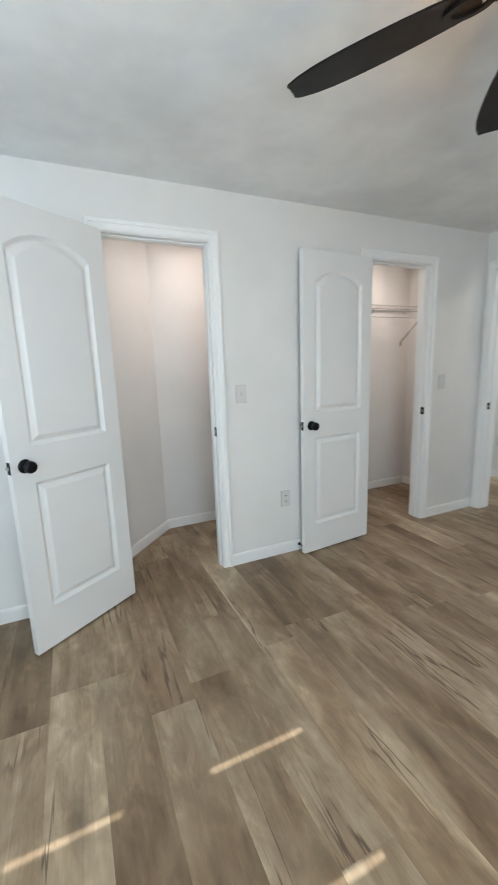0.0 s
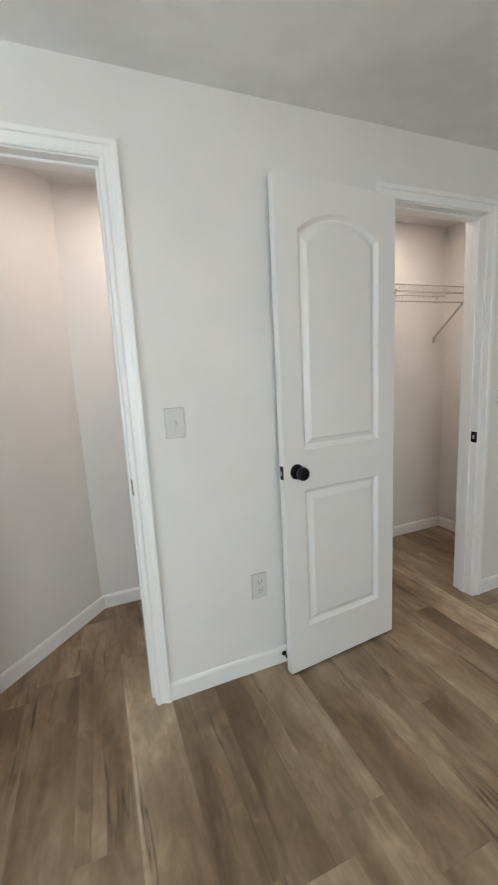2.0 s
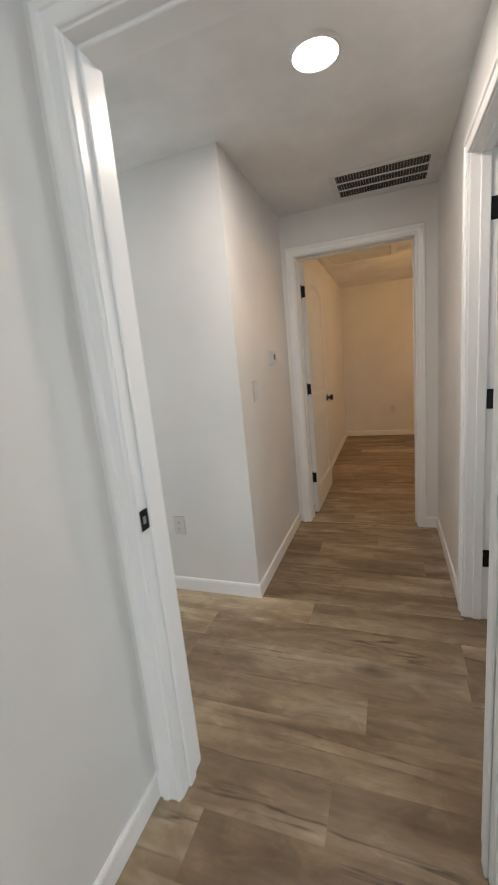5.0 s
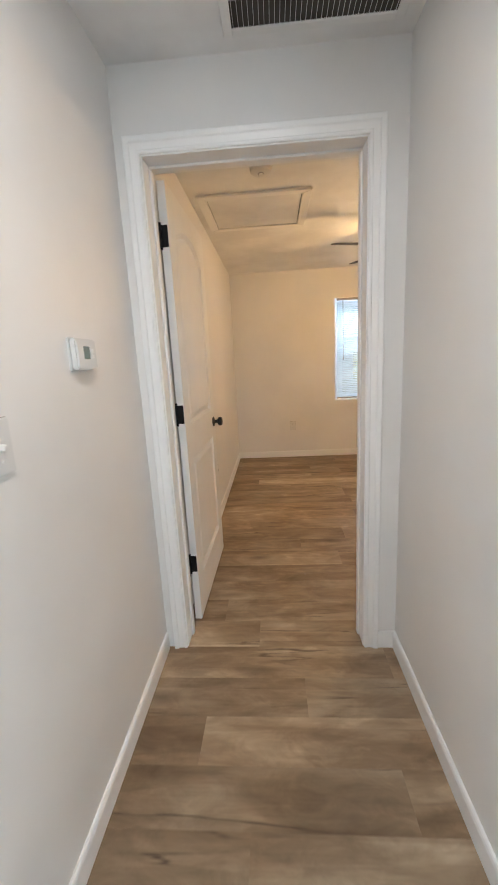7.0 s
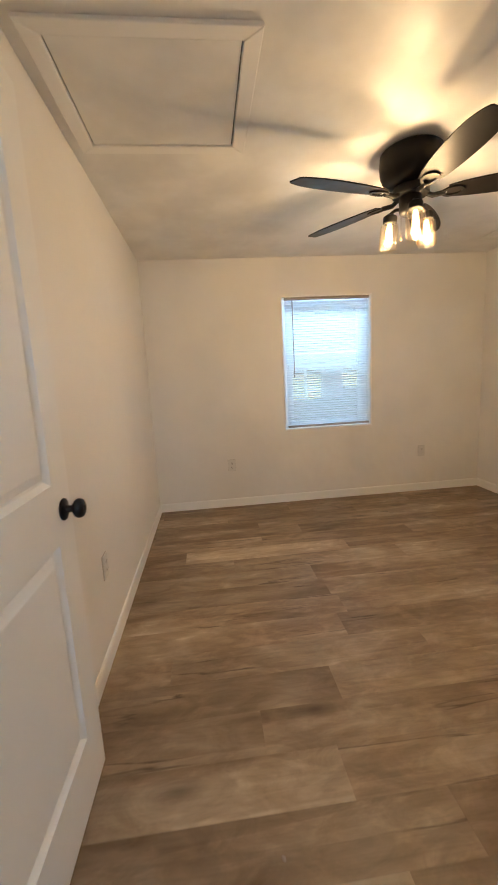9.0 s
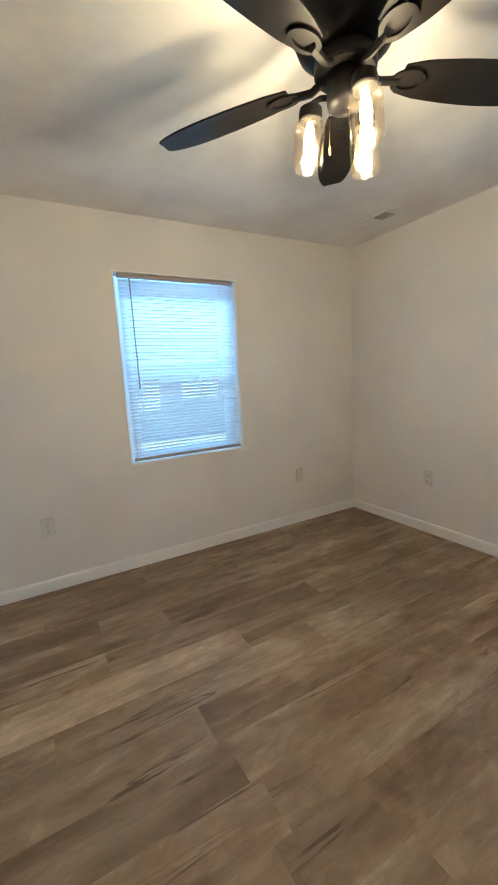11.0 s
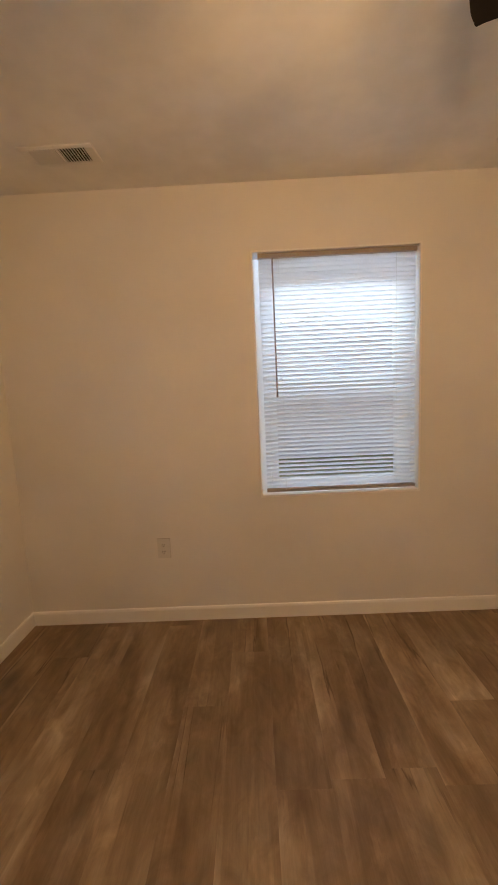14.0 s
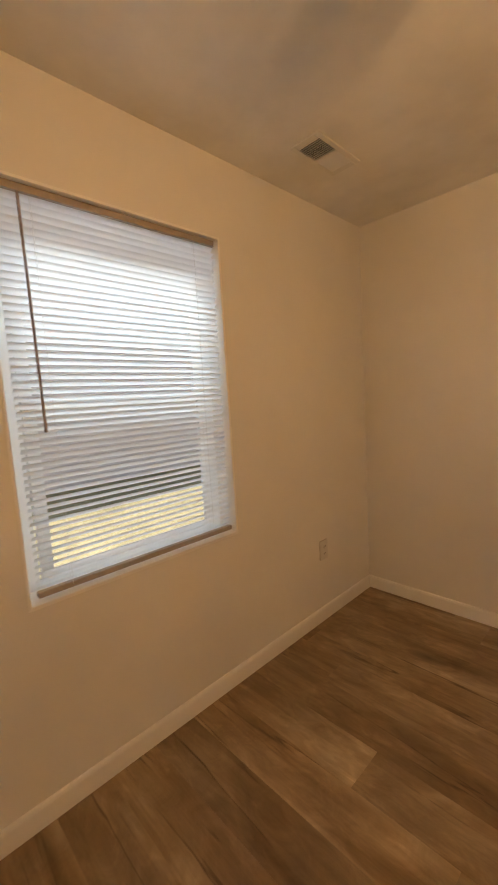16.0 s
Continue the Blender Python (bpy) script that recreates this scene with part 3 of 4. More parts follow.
# thermostat
th = thing("thermostat", pose(5.150, 2.72, 1.378), "white digital thermostat on the hallway wall", "thermostat")
part("base", box(-0.064, 0.064, -0.006, 0, -0.046, 0.046, 0.002), M_PLATE, th)
part("body", box(-0.060, 0.060, -0.026, -0.005, -0.043, 0.043, 0.005, segs=2), M_PLATE, th)
part("screen", box(-0.022, 0.014, -0.0275, -0.024, -0.014, 0.022, 0.001), M_LCD, th, "grey liquid crystal screen")
for z in (0.010, -0.006):
    part("button", box(0.028, 0.040, -0.0285, -0.024, z - 0.005, z + 0.005, 0.001), M_GRILLE, th, "small grey button")

# spring door stop on the baseboard behind the second door
ds = thing("door_bumper", pose(1.505, 2.708, 0.048), "small black door bumper on the baseboard", "door stop")
part("plate", lathe([(0, 0), (0.011, 0), (0.011, 0.003), (0.006, 0.006), (0, 0.006)], 14), M_BLACK, ds, at=pose(0, 0, 0, 90), soft=True)
part("shaft", rod([(0, -0.004, 0), (0, -0.055, 0)], 0.0045, 10), M_BLACK, ds, soft=True)
part("tip", lathe([(0, 0), (0.009, 0.001), (0.010, 0.010), (0.007, 0.014), (0, 0.014)], 14), M_BLACK, ds, at=pose(0, -0.052, 0, 90), soft=True)

# ---- ceiling fixtures ----


def disc_light(at, watts, color=SOFT):
    ob = thing("ceiling_light", pose(*at), "flat round white LED ceiling light, lit", "ceiling light", "ceiling lights")
    part("trim_ring", lathe([(0.080, -0.016), (0.086, -0.014), (0.091, -0.006), (0.091, 0), (0.078, 0), (0.080, -0.016)], 40), M_PLATE, ob, soft=True)
    part("diffuser", lathe([(0, -0.0185), (0.055, -0.0175), (0.081, -0.0135), (0.081, -0.004), (0, -0.004)], 40), M_LED, ob, "glowing white diffuser", soft=True)
    d = bpy.data.lights.new("led", "AREA")
    d.shape, d.size, d.energy, d.color = "DISK", 0.13, watts, color
    lamp = new("led_lamp", d)
    lamp.location = (at[0], at[1], at[2] - 0.020)


disc_light((4.172, 2.192, H), 5.8)
disc_light((2.670, 3.195, H), 3.8, (1.0, 0.81, 0.70))
disc_light((1.05, 3.15, H), 2.3, (1.0, 0.81, 0.72))


def smoke_alarm(at):
    ob = thing("smoke_alarm", pose(*at), "round white plastic smoke alarm on the ceiling", "smoke alarm", "smoke alarms")
    part("base", lathe([(0, 0), (0.066, 0), (0.067, -0.008), (0.064, -0.011), (0, -0.011)], 36), M_PLATE, ob, soft=True)
    part("vent_ring", lathe([(0.050, -0.010), (0.056, -0.010), (0.056, -0.017), (0.050, -0.017)], 36), M_SLOT, ob, "dark vent gap", soft=True)
    part("cover", lathe([(0.060, -0.015), (0.062, -0.019), (0.058, -0.034), (0.048, -0.040), (0.020, -0.042), (0, -0.042)], 36), M_PLATE, ob, soft=True)
    part("test_button", lathe([(0.012, -0.040), (0.012, -0.0445), (0.010, -0.0455), (0, -0.0455)], 24), M_GRILLE, ob, soft=True)
    part("button_ring", lathe([(0.013, -0.041), (0.0135, -0.0432), (0.0165, -0.0432), (0.017, -0.041)], 24), M_SLOT, ob, soft=True)
    part("indicator", lathe([(0.003, -0.0405), (0.003, -0.0430), (0, -0.0434)], 10), M_SLOT, ob, at=pose(0.026, 0.012, 0))


smoke_alarm((6.475, 2.190, H))
smoke_alarm((2.990, 2.240, H))

# return air grille in the hallway ceiling
rg = thing("return_air_grille", pose(5.365, 1.992, H), "white metal return air grille with dark slots", "air grille")
GX, GY = 0.200, 0.292
part("backing", box(-GX + 0.02, GX - 0.02, -GY + 0.02, GY - 0.02, -0.0035, -0.0008), M_DUCT, rg, "dark duct opening")
for x0, x1, y0, y1 in ((-GX, GX, -GY, -GY + 0.030), (-GX, GX, GY - 0.030, GY), (-GX, -GX + 0.030, -GY + 0.030, GY - 0.030), (GX - 0.030, GX, -GY + 0.030, GY - 0.030)):
    part("frame", box(x0, x1, y0, y1, -0.009, 0, 0.002), M_GRILLE, rg)
for i in range(2):
    x = -GX + 0.03 + (2 * GX - 0.06) * (i + 1) / 3
    part("bar", box(x - 0.006, x + 0.006, -GY + 0.03, GY - 0.03, -0.009, -0.003, 0.001), M_GRILLE, rg)
fin = mesh_of("slat", box(-GX + 0.03, GX - 0.03, -0.0006, 0.0006, -0.0060, -0.0040), M_GRILLE)
for i in range(32):
    part("slat", fin, None, rg, at=pose(0, -GY + 0.036 + i * (2 * GY - 0.072) / 31, 0))


def ceiling_register(at, turn):
    """A two-way stamped register: half its blades lean each way."""
    ob = thing("ceiling_register", pose(*at, 0, 0, turn), "white stamped metal ceiling air register", "air register", "ceiling registers")
    x, y = 0.160, 0.074
    part("backing", box(-x + 0.03, x - 0.03, -y + 0.02, y - 0.02, -0.0022, -0.0006), M_DUCT, ob, "dark duct opening")
    for a, b, c, d2 in ((-x, x, -y, -y + 0.024), (-x, x, y - 0.024, y), (-x, -x + 0.040, -y + 0.024, y - 0.024), (x - 0.040, x, -y + 0.024, y - 0.024), (-0.006, 0.006, -y + 0.024, y - 0.024)):
        part("frame", box(a, b, c, d2, -0.007, 0, 0.002), M_GRILLE, ob)
    blade = mesh_of("blade", box(-0.0066, 0.0066, -y + 0.022, y - 0.022, -0.0006, 0.0006), M_GRILLE)
    for side in (-1, 1):
        for i in range(9):
            part("blade", blade, None, ob, at=pose(side * (0.014 + i * 0.0125), 0, -0.007, 0, 52 if side > 0 else -42))
    return ob


ceiling_register((8.690, -0.418, H), 0)
ceiling_register((6.600, -0.418, H), 0)

# attic hatch
ha = thing("attic_hatch", pose(7.165, 2.247, H), "white framed attic access hatch in the ceiling", "attic hatch")
hx, hy, t = 0.355, 0.378, 0.060
for pts in (((-hx, -hy), (hx, -hy), (hx - t, -hy + t), (-hx + t, -hy + t)), ((hx, -hy), (hx, hy), (hx - t, hy - t), (hx - t, -hy + t)),
            ((hx, hy), (-hx, hy), (-hx + t, hy - t), (hx - t, hy - t)), ((-hx, hy), (-hx, -hy), (-hx + t, -hy + t), (-hx + t, hy - t))):
    bm = bmesh.new()
    f = bm.faces.new([bm.verts.new((x, y, 0)) for x, y in pts])
    g = bmesh.ops.extrude_face_region(bm, geom=[f])["geom"]
    bmesh.ops.translate(bm, vec=(0, 0, -0.016), verts=[v for v in g if isinstance(v, bmesh.types.BMVert)])
    bmesh.ops.bevel(bm, geom=list(bm.edges), offset=0.003, segments=1, affect="EDGES")
    part("frame", bm, M_TRIM, ha)
part("gap", box(-hx + t + 0.001, hx - t - 0.001, -hy + t + 0.001, hy - t - 0.001, -0.0022, -0.0006), M_SLOT, ha, "dark gap round the panel")
part("panel", box(-hx + t + 0.007, hx - t - 0.004, -hy + t + 0.005, hy - t - 0.005, -0.009, -0.002, 0.001), M_CEIL, ha)


# ---- ceiling fans ----
def blade_mesh():
    """A paddle blade along +x, a little wider past its middle, with a clipped tip."""
    bm = bmesh.new()
    keys = [(0.175, 0.044), (0.24, 0.061), (0.36, 0.073), (0.48, 0.077), (0.57, 0.073), (0.63, 0.061), (0.665, 0.047), (0.680, 0.040), (0.686, 0.030)]
    prof = []
    for (xa, wa), (xb, wb) in zip(keys, keys[1:]):
        prof += [(xa + (xb - xa) * q / 4, wa + (wb - wa) * (q / 4)) for q in range(4)]
    prof.append(keys[-1])
    # round the corners between the key widths
    soft_w = [w for _, w in prof]
    for _ in range(6):
        soft_w = [soft_w[0]] + [(a + 2 * b + c) / 4 for a, b, c in zip(soft_w, soft_w[1:], soft_w[2:])] + [soft_w[-1]]
    rows = []
    for (x, _), w in zip(prof, soft_w):
        tip = 0.014 if x > 0.676 else 0.0
        rows.append([(x - tip, w), (x, -w)])
    top = [[bm.verts.new((x, y, 0.003)) for x, y in r] for r in rows]
    bot = [[bm.verts.new((x, y, -0.003)) for x, y in r] for r in rows]
    for a, b in zip(range(len(rows) - 1), range(1, len(rows))):
        bm.faces.new((top[a][0], top[a][1], top[b][1], top[b][0]))
        bm.faces.new((bot[a][1], bot[a][0], bot[b][0], bot[b][1]))
        for k in (0, 1):
            bm.faces.new((top[a][k], top[b][k], bot[b][k], bot[a][k]))
    for e in (0, -1):
        bm.faces.new((top[e][0], top[e][1], bot[e][1], bot[e][0]))
    return bm


def ceiling_fan(at, turn, light_turn, watts):
    ob = thing("ceiling_fan", pose(*at), "black five-blade ceiling fan with three lit jar lamps", "ceiling fan", "ceiling fans")
    part("motor_housing", lathe([(0, 0), (0.140, 0), (0.152, -0.010), (0.156, -0.060), (0.152, -0.100), (0.138, -0.135), (0.106, -0.160), (0.070, -0.172), (0, -0.172)], 48), M_FAN, ob, soft=True)
    part("flywheel", lathe([(0, -0.172), (0.088, -0.172), (0.092, -0.178), (0.092, -0.206), (0.086, -0.212), (0, -0.212)], 40), M_FAN, ob, soft=True)
    part("switch_housing", lathe([(0, -0.212), (0.052, -0.212), (0.056, -0.220), (0.056, -0.285), (0.050, -0.296), (0.036, -0.304), (0.012, -0.308), (0.010, -0.318), (0, -0.320)], 36), M_FAN, ob, soft=True)
    blade = mesh_of("blade", blade_mesh(), M_BLADE)
    plate = bmesh.new()
    # an open oval bracket under the blade's root
    loops = []
    for rx, ry, z in ((0.056, 0.040, -0.004), (0.056, 0.040, -0.011), (0.040, 0.025, -0.011), (0.040, 0.025, -0.004)):
        loops.append([plate.verts.new((0.200 + rx * math.cos(u), ry * math.sin(u), z)) for u in (2 * math.pi * q / 24 for q in range(24))])
    for la, lb in zip(loops, loops[1:] + loops[:1]):
        for q in range(24):
            plate.faces.new((la[q], la[(q + 1) % 24], lb[(q + 1) % 24], lb[q]))
    plate = mesh_of("blade_iron", plate, M_FAN)
    arm_m = mesh_of("iron_arm", rod([(0.080, 0, 0.0), (0.105, 0, -0.012), (0.130, 0, -0.010), (0.165, 0, -0.006)], 0.012, 10), M_FAN)
    smooth(arm_m)
    for i in range(5):
        a = turn + 72 * i
        m = pose(0, 0, -0.200, 0, 0, a) @ pose(0, 0, -0.012, -10, 0, 0)
        b = part("blade", blade, None, ob, "dark paddle fan blade", m)
        part("blade_iron", plate, None, b)
        part("iron_arm", arm_m, None, b)
    for i in range(3):
        a = radians(light_turn + 120 * i)
        c, s = math.cos(a), math.sin(a)
        arm = part("light_arm", rod([(0.045 * c, 0.045 * s, -0.262), (0.075 * c, 0.075 * s, -0.258), (0.098 * c, 0.098 * s, -0.266), (0.104 * c, 0.104 * s, -0.285)], 0.0085, 10), M_FAN, ob, soft=True)
        m = pose(0.104 * c, 0.104 * s, -0.280, 0, 0, light_turn + 120 * i) @ pose(0, 0, 0, 0, -5, 0)
        part("socket_cap", lathe([(0, 0.012), (0.014, 0.012), (0.020, 0.004), (0.034, -0.002), (0.036, -0.010), (0.036, -0.034), (0.032, -0.037), (0, -0.037)], 28), M_FAN, arm, "black lamp holder", m, soft=True)
        jar = part("jar_shade", lathe([(0.030, -0.030), (0.036, -0.038), (0.045, -0.048), (0.048, -0.060), (0.048, -0.156), (0.046, -0.166), (0.042, -0.168), (0.042, -0.165), (0.0445, -0.163), (0.0455, -0.154), (0.0455, -0.061), (0.043, -0.050), (0.034, -0.041), (0.030, -0.036)], 32), M_JAR, arm, "clear glass jar shade", m, soft=True)
        jar.visible_shadow = False
        bulb = part("bulb", lathe([(0.010, -0.040), (0.012, -0.056), (0.0155, -0.074), (0.0175, -0.094), (0.0165, -0.116), (0.011, -0.132), (0, -0.138)], 20), M_BULB, arm, "glowing amber filament bulb", m, soft=True)
        bulb.visible_shadow = False
        w = Matrix.Translation(at) @ m
        point("bulb_lamp", w @ Vector((0, 0, -0.105)), watts, WARM, 0.022)
    for x, y, n in ((0.040, 0.030, 0.105), (0.012, -0.048, 0.135)):
        ch = part("pull_chain", rod([(x, y, -0.285), (x, y, -0.285 - n)], 0.0012, 6), M_BRASS, ob, "thin brass pull chain")
        part("chain_end", lathe([(0, 0.0), (0.003, -0.003), (0.0036, -0.020), (0.002, -0.026), (0, -0.026)], 10), M_BRASS, ch, at=pose(x, y, -0.285 - n), soft=True)
    return ob


ceiling_fan((7.520, 1.008, H), 33.0, 45.0, 5.0)
ceiling_fan((1.120, 0.948, H), 47.5, 60.0, 1.3)

# ---- closet wire shelf ----
ws = thing("wire_shelf", pose(0, 0, 0), "white coated wire closet shelf on slanting braces", "shelf")
SX0, SX1, SYF, SYB, SZ = 1.62, 3.44, 3.285, 3.592, 1.885
for y, z, r in ((SYB, SZ, 0.0036), (SYF, SZ, 0.0040), (SYF - 0.006, SZ - 0.105, 0.0050), (SYF - 0.002, SZ - 0.045, 0.0036), (SYF + 0.15, SZ - 0.004, 0.0036)):
    part("rail_wire", rod([(SX0, y, z), (SX1, y, z)], r, 8), M_WIRE, ws)
cross = mesh_of("cross_wire", rod([(0, SYB, SZ + 0.004), (0, SYF + 0.004, SZ + 0.004), (0, SYF - 0.002, SZ - 0.004), (0, SYF - 0.006, SZ - 0.105)], 0.0008, 5), M_WIRE)
for i in range(71):
    part("cross_wire", cross, None, ws, at=pose(SX0 + 0.012 + i * 0.0255, 0, 0))
for x in (1.95, 2.68, 3.335):
    br = part("brace", rod([(x, SYF - 0.004, SZ - 0.03), (x, SYF + 0.01, SZ - 0.055), (x, SYB - 0.004, 1.575), (x, SYB, 1.545)], 0.0078, 8), M_WIRE, ws, "white slanting support brace", soft=True)
    part("foot", box(x - 0.009, x + 0.009, SYB - 0.004, 3.600, 1.535, 1.575, 0.002), M_WIRE, br)
for x in (1.75, 2.33, 2.90, 3.36):
    part("wall_clip", box(x - 0.007, x + 0.007, SYB - 0.006, 3.600, SZ - 0.022, SZ + 0.008, 0.002), M_PLATE, ws, "white plastic wall clip")
for x in (2.10, 2.50, 3.02):
    part("hook_clip", box(x - 0.008, x + 0.008, SYF - 0.012, SYF, SZ - 0.114, SZ - 0.098, 0.002), M_WIRE, ws)


# a crumb on the floor by the bedroom door
cr = bmesh.new()
bmesh.ops.create_icosphere(cr, subdivisions=2, radius=0.006)
for v in cr.verts:
    v.co = (v.co.x * (1.5 + 30 * v.co.y), v.co.y * 0.9, max(v.co.z * 0.5, -0.001) + 0.001)
crumb = thing("crumb", pose(6.27, 2.01, 0.0, 0, 0, 25), "small dark brown crumb lying on the plank floor", "debris")
part("shell", cr, M_WAND, crumb)


# ---- windows and blinds ----
def window(name, m, w, z0, z1, deep=0.135):
    """A vinyl double-hung window in an opening w wide; local x along the wall, -y into the room, y = 0 the wall's face."""
    ob = thing(name, m, "white vinyl double-hung window with clear panes", "window", kind="structure")
    h = w / 2
    r = 0.010
    part("liner", box(-h, -h + r, -0.002, deep, z0, z1, 0.001), M_TRIM, ob)
    part("liner", box(h - r, h, -0.002, deep, z0, z1, 0.001), M_TRIM, ob)
    part("liner", box(-h + r, h - r, -0.002, deep, z1 - r, z1, 0.001), M_TRIM, ob)
    part("window_sill", box(-h + r, h - r, -0.004, deep, z0, z0 + r + 0.004, 0.002), M_TRIM, ob)
    f = 0.062
    a, b, c, d3 = -h + r, h - r, z0 + r + 0.004, z1 - r
    zm = z0 + (z1 - z0) * 0.49
    for x0, x1, za, zb in ((a, a + f, c, d3), (b - f, b, c, d3), (a + f, b - f, d3 - f, d3), (a + f, b - f, c, c + 0.03)):
        part("window_frame", box(x0, x1, deep - 0.022, deep - 0.004, za, zb, 0.002), M_VINYL, ob)
    for nm, za, zb, y in (("upper_sash", zm - 0.018, d3 - f, 0.108), ("lower_sash", c + 0.03, zm + 0.018, 0.088)):
        sash = part(nm, box(a + f, b - f, y, y + 0.018, za, za + 0.036, 0.002), M_VINYL, ob)
        part("rail", box(a + f, b - f, y, y + 0.018, zb - 0.034, zb, 0.002), M_VINYL, sash)
        part("stile", box(a + f, a + f + 0.042, y, y + 0.018, za + 0.036, zb - 0.034, 0.002), M_VINYL, sash)
        part("stile", box(b - f - 0.042, b - f, y, y + 0.018, za + 0.036, zb - 0.034, 0.002), M_VINYL, sash)
        pane = part("pane", box(a + f + 0.04, b - f - 0.04, y + 0.008, y + 0.011, za + 0.034, zb - 0.032), M_GLASS, sash, "clear glass pane")
        pane.visible_shadow = False
    return ob


def slat_mesh(w, chord):
    """A thin slat, bowed upwards, along x."""
    bm = bmesh.new()
    rows = []
    n = 4
    for i in range(n + 1):
        y = (i / n - 0.5) * chord
        z = 0.0022 * (1 - (2 * i / n - 1) ** 2)
        rows.append([bm.verts.new((x, y, z)) for x in (-w / 2, w / 2)])
    for p0, p1 in zip(rows, rows[1:]):
        f = bm.faces.new((p0[0], p0[1], p1[1], p1[0]))
        f.smooth = True
    me = mesh_of("slat", bm, M_SLAT)
    return me


def window_blind(m, w, z0, z1, tilt, label, wand=True, pitch=0.0236, gaps=(), bottom_gap=0.014):
    ob = thing("window_blind", m, label, "window blind", "window blinds")
    y = 0.030
    part("headrail", box(-w / 2, w / 2, y - 0.014, y + 0.014, z1 - 0.026, z1 - 0.001, 0.002), M_RAIL_SHADE, ob, "headrail of the blind, its shade put into the colour")
    zb = z0 + bottom_gap
    part("bottom_rail", box(-w / 2, w / 2, y - 0.012, y + 0.012, zb, zb + 0.020, 0.003), M_RAIL_SHADE, ob, "bottom rail of the blind")
    me = slat_mesh(w - 0.004, 0.0255)
    z, i = zb + 0.032, 0
    rnd = random.Random(7)
    while z < z1 - 0.034:
        if not any(g0 < z < g1 for g0, g1 in gaps):
            slip = 0.007 if any(g0 < z + pitch < g1 for g0, g1 in gaps) else 0.0
            part("slat", me, None, ob, at=pose(0, y, z - slip, tilt + rnd.uniform(-1.6, 1.6), rnd.uniform(-0.06, 0.06), 0))
        z += pitch
    for x in (-w / 2 + 0.11, w / 2 - 0.11):
        for dy in (-0.012, 0.012):
            part("ladder_cord", rod([(x, y + dy, zb + 0.01), (x, y + dy, z1 - 0.02)], 0.0007, 5), M_CORD, ob)
    if wand:
        wd = part("tilt_wand", rod([(-w / 2 + 0.075, y - 0.018, z1 - 0.03), (-w / 2 + 0.078, y - 0.020, z1 - 0.735)], 0.0042, 6), M_WAND, ob, "slim dark tilt wand")
        part("wand_tip", lathe([(0, 0), (0.0052, -0.001), (0.0052, -0.03), (0, -0.032)], 8), M_WAND, wd, at=pose(-w / 2 + 0.078, y - 0.020, z1 - 0.730))
    return ob


SLAT_LABEL = "white vinyl mini blind, lowered, slats partly open"
m1 = pose(9.265, (W1[0] + W1[1]) / 2, 0, 0, 0, -90)
m2 = pose((W2[0] + W2[1]) / 2, Y_S, 0, 0, 0, 180)
for nm, m, w in (("window_1", m1, W1), ("window_2", m2, W2)):
    window(nm, m, w[1] - w[0], w[2], w[3])
    window_blind(m @ pose(0.010, 0, 0), w[1] - w[0] - 0.056, w[2] + 0.014, w[3] - 0.010, -41, SLAT_LABEL, bottom_gap=0.009)
# the first bedroom's twin window behind the camera, its blinds shut but for a slipped slat
for x0, x1, gaps in ((WA[0], 0.185, ((1.8200, 1.8412),)), (0.245, WA[1], ((1.8190, 1.8402), (1.4740, 1.4952)))):
    mm = pose((x0 + x1) / 2, Y_S, 0, 0, 0, 180)
    window("window_3", mm, x1 - x0, WA[2], WA[3])
    window_blind(mm, x1 - x0 - 0.024, WA[2] + 0.014, WA[3] - 0.010, -64, "white vinyl mini blind, lowered and shut", False, 0.0212, gaps=gaps)
tagged(part("mullion", box(0.185, 0.245, -0.862, Y_S, WA[2], WA[3], 0.002), M_TRIM), "white mullion between two windows", "trim", kind="structure")
mw = pose(-1.24, (WW[0] + WW[1]) / 2, 0, 0, 0, 90)
window("window_4", mw, 0.9, WW[2], WW[3], 0.115)
window_blind(mw, 0.868, WW[2] + 0.014, WW[3] - 0.010, -64, "white vinyl mini blind, lowered and shut", False, 0.0212)
# unseen window, added at the passage end to go with its fill lamp
window("added_window_6", pose(4.02, 5.2, 0), 0.80, 0.8, 2.0, 0.10)
# unseen window added behind the side room's fill lamp
window("added_window_5", pose((WB[0] + WB[1]) / 2, Y_S, 0, 0, 0, 180), WB[1] - WB[0], WB[2], WB[3])

# ---- outdoors ----
# unseen slab, added to keep the high sun off the second bedroom's south blind
eave = box(6.30, 9.70, -2.95, -0.866, 2.44, 2.60, 0.01)
tagged(part("sun_block_slab", eave, M_VINYL), "white slab over the south window, added to block the sun", "roof", kind="structure")

bm = bmesh.new()
bm.faces.new([bm.verts.new(c) for c in ((-400, -400, -0.75), (400, -400, -0.75), (400, 400, -0.75), (-400, 400, -0.75))])
tagged(part("ground", bm, M_GRASS), "sunlit dry lawn", "ground", kind="structure")


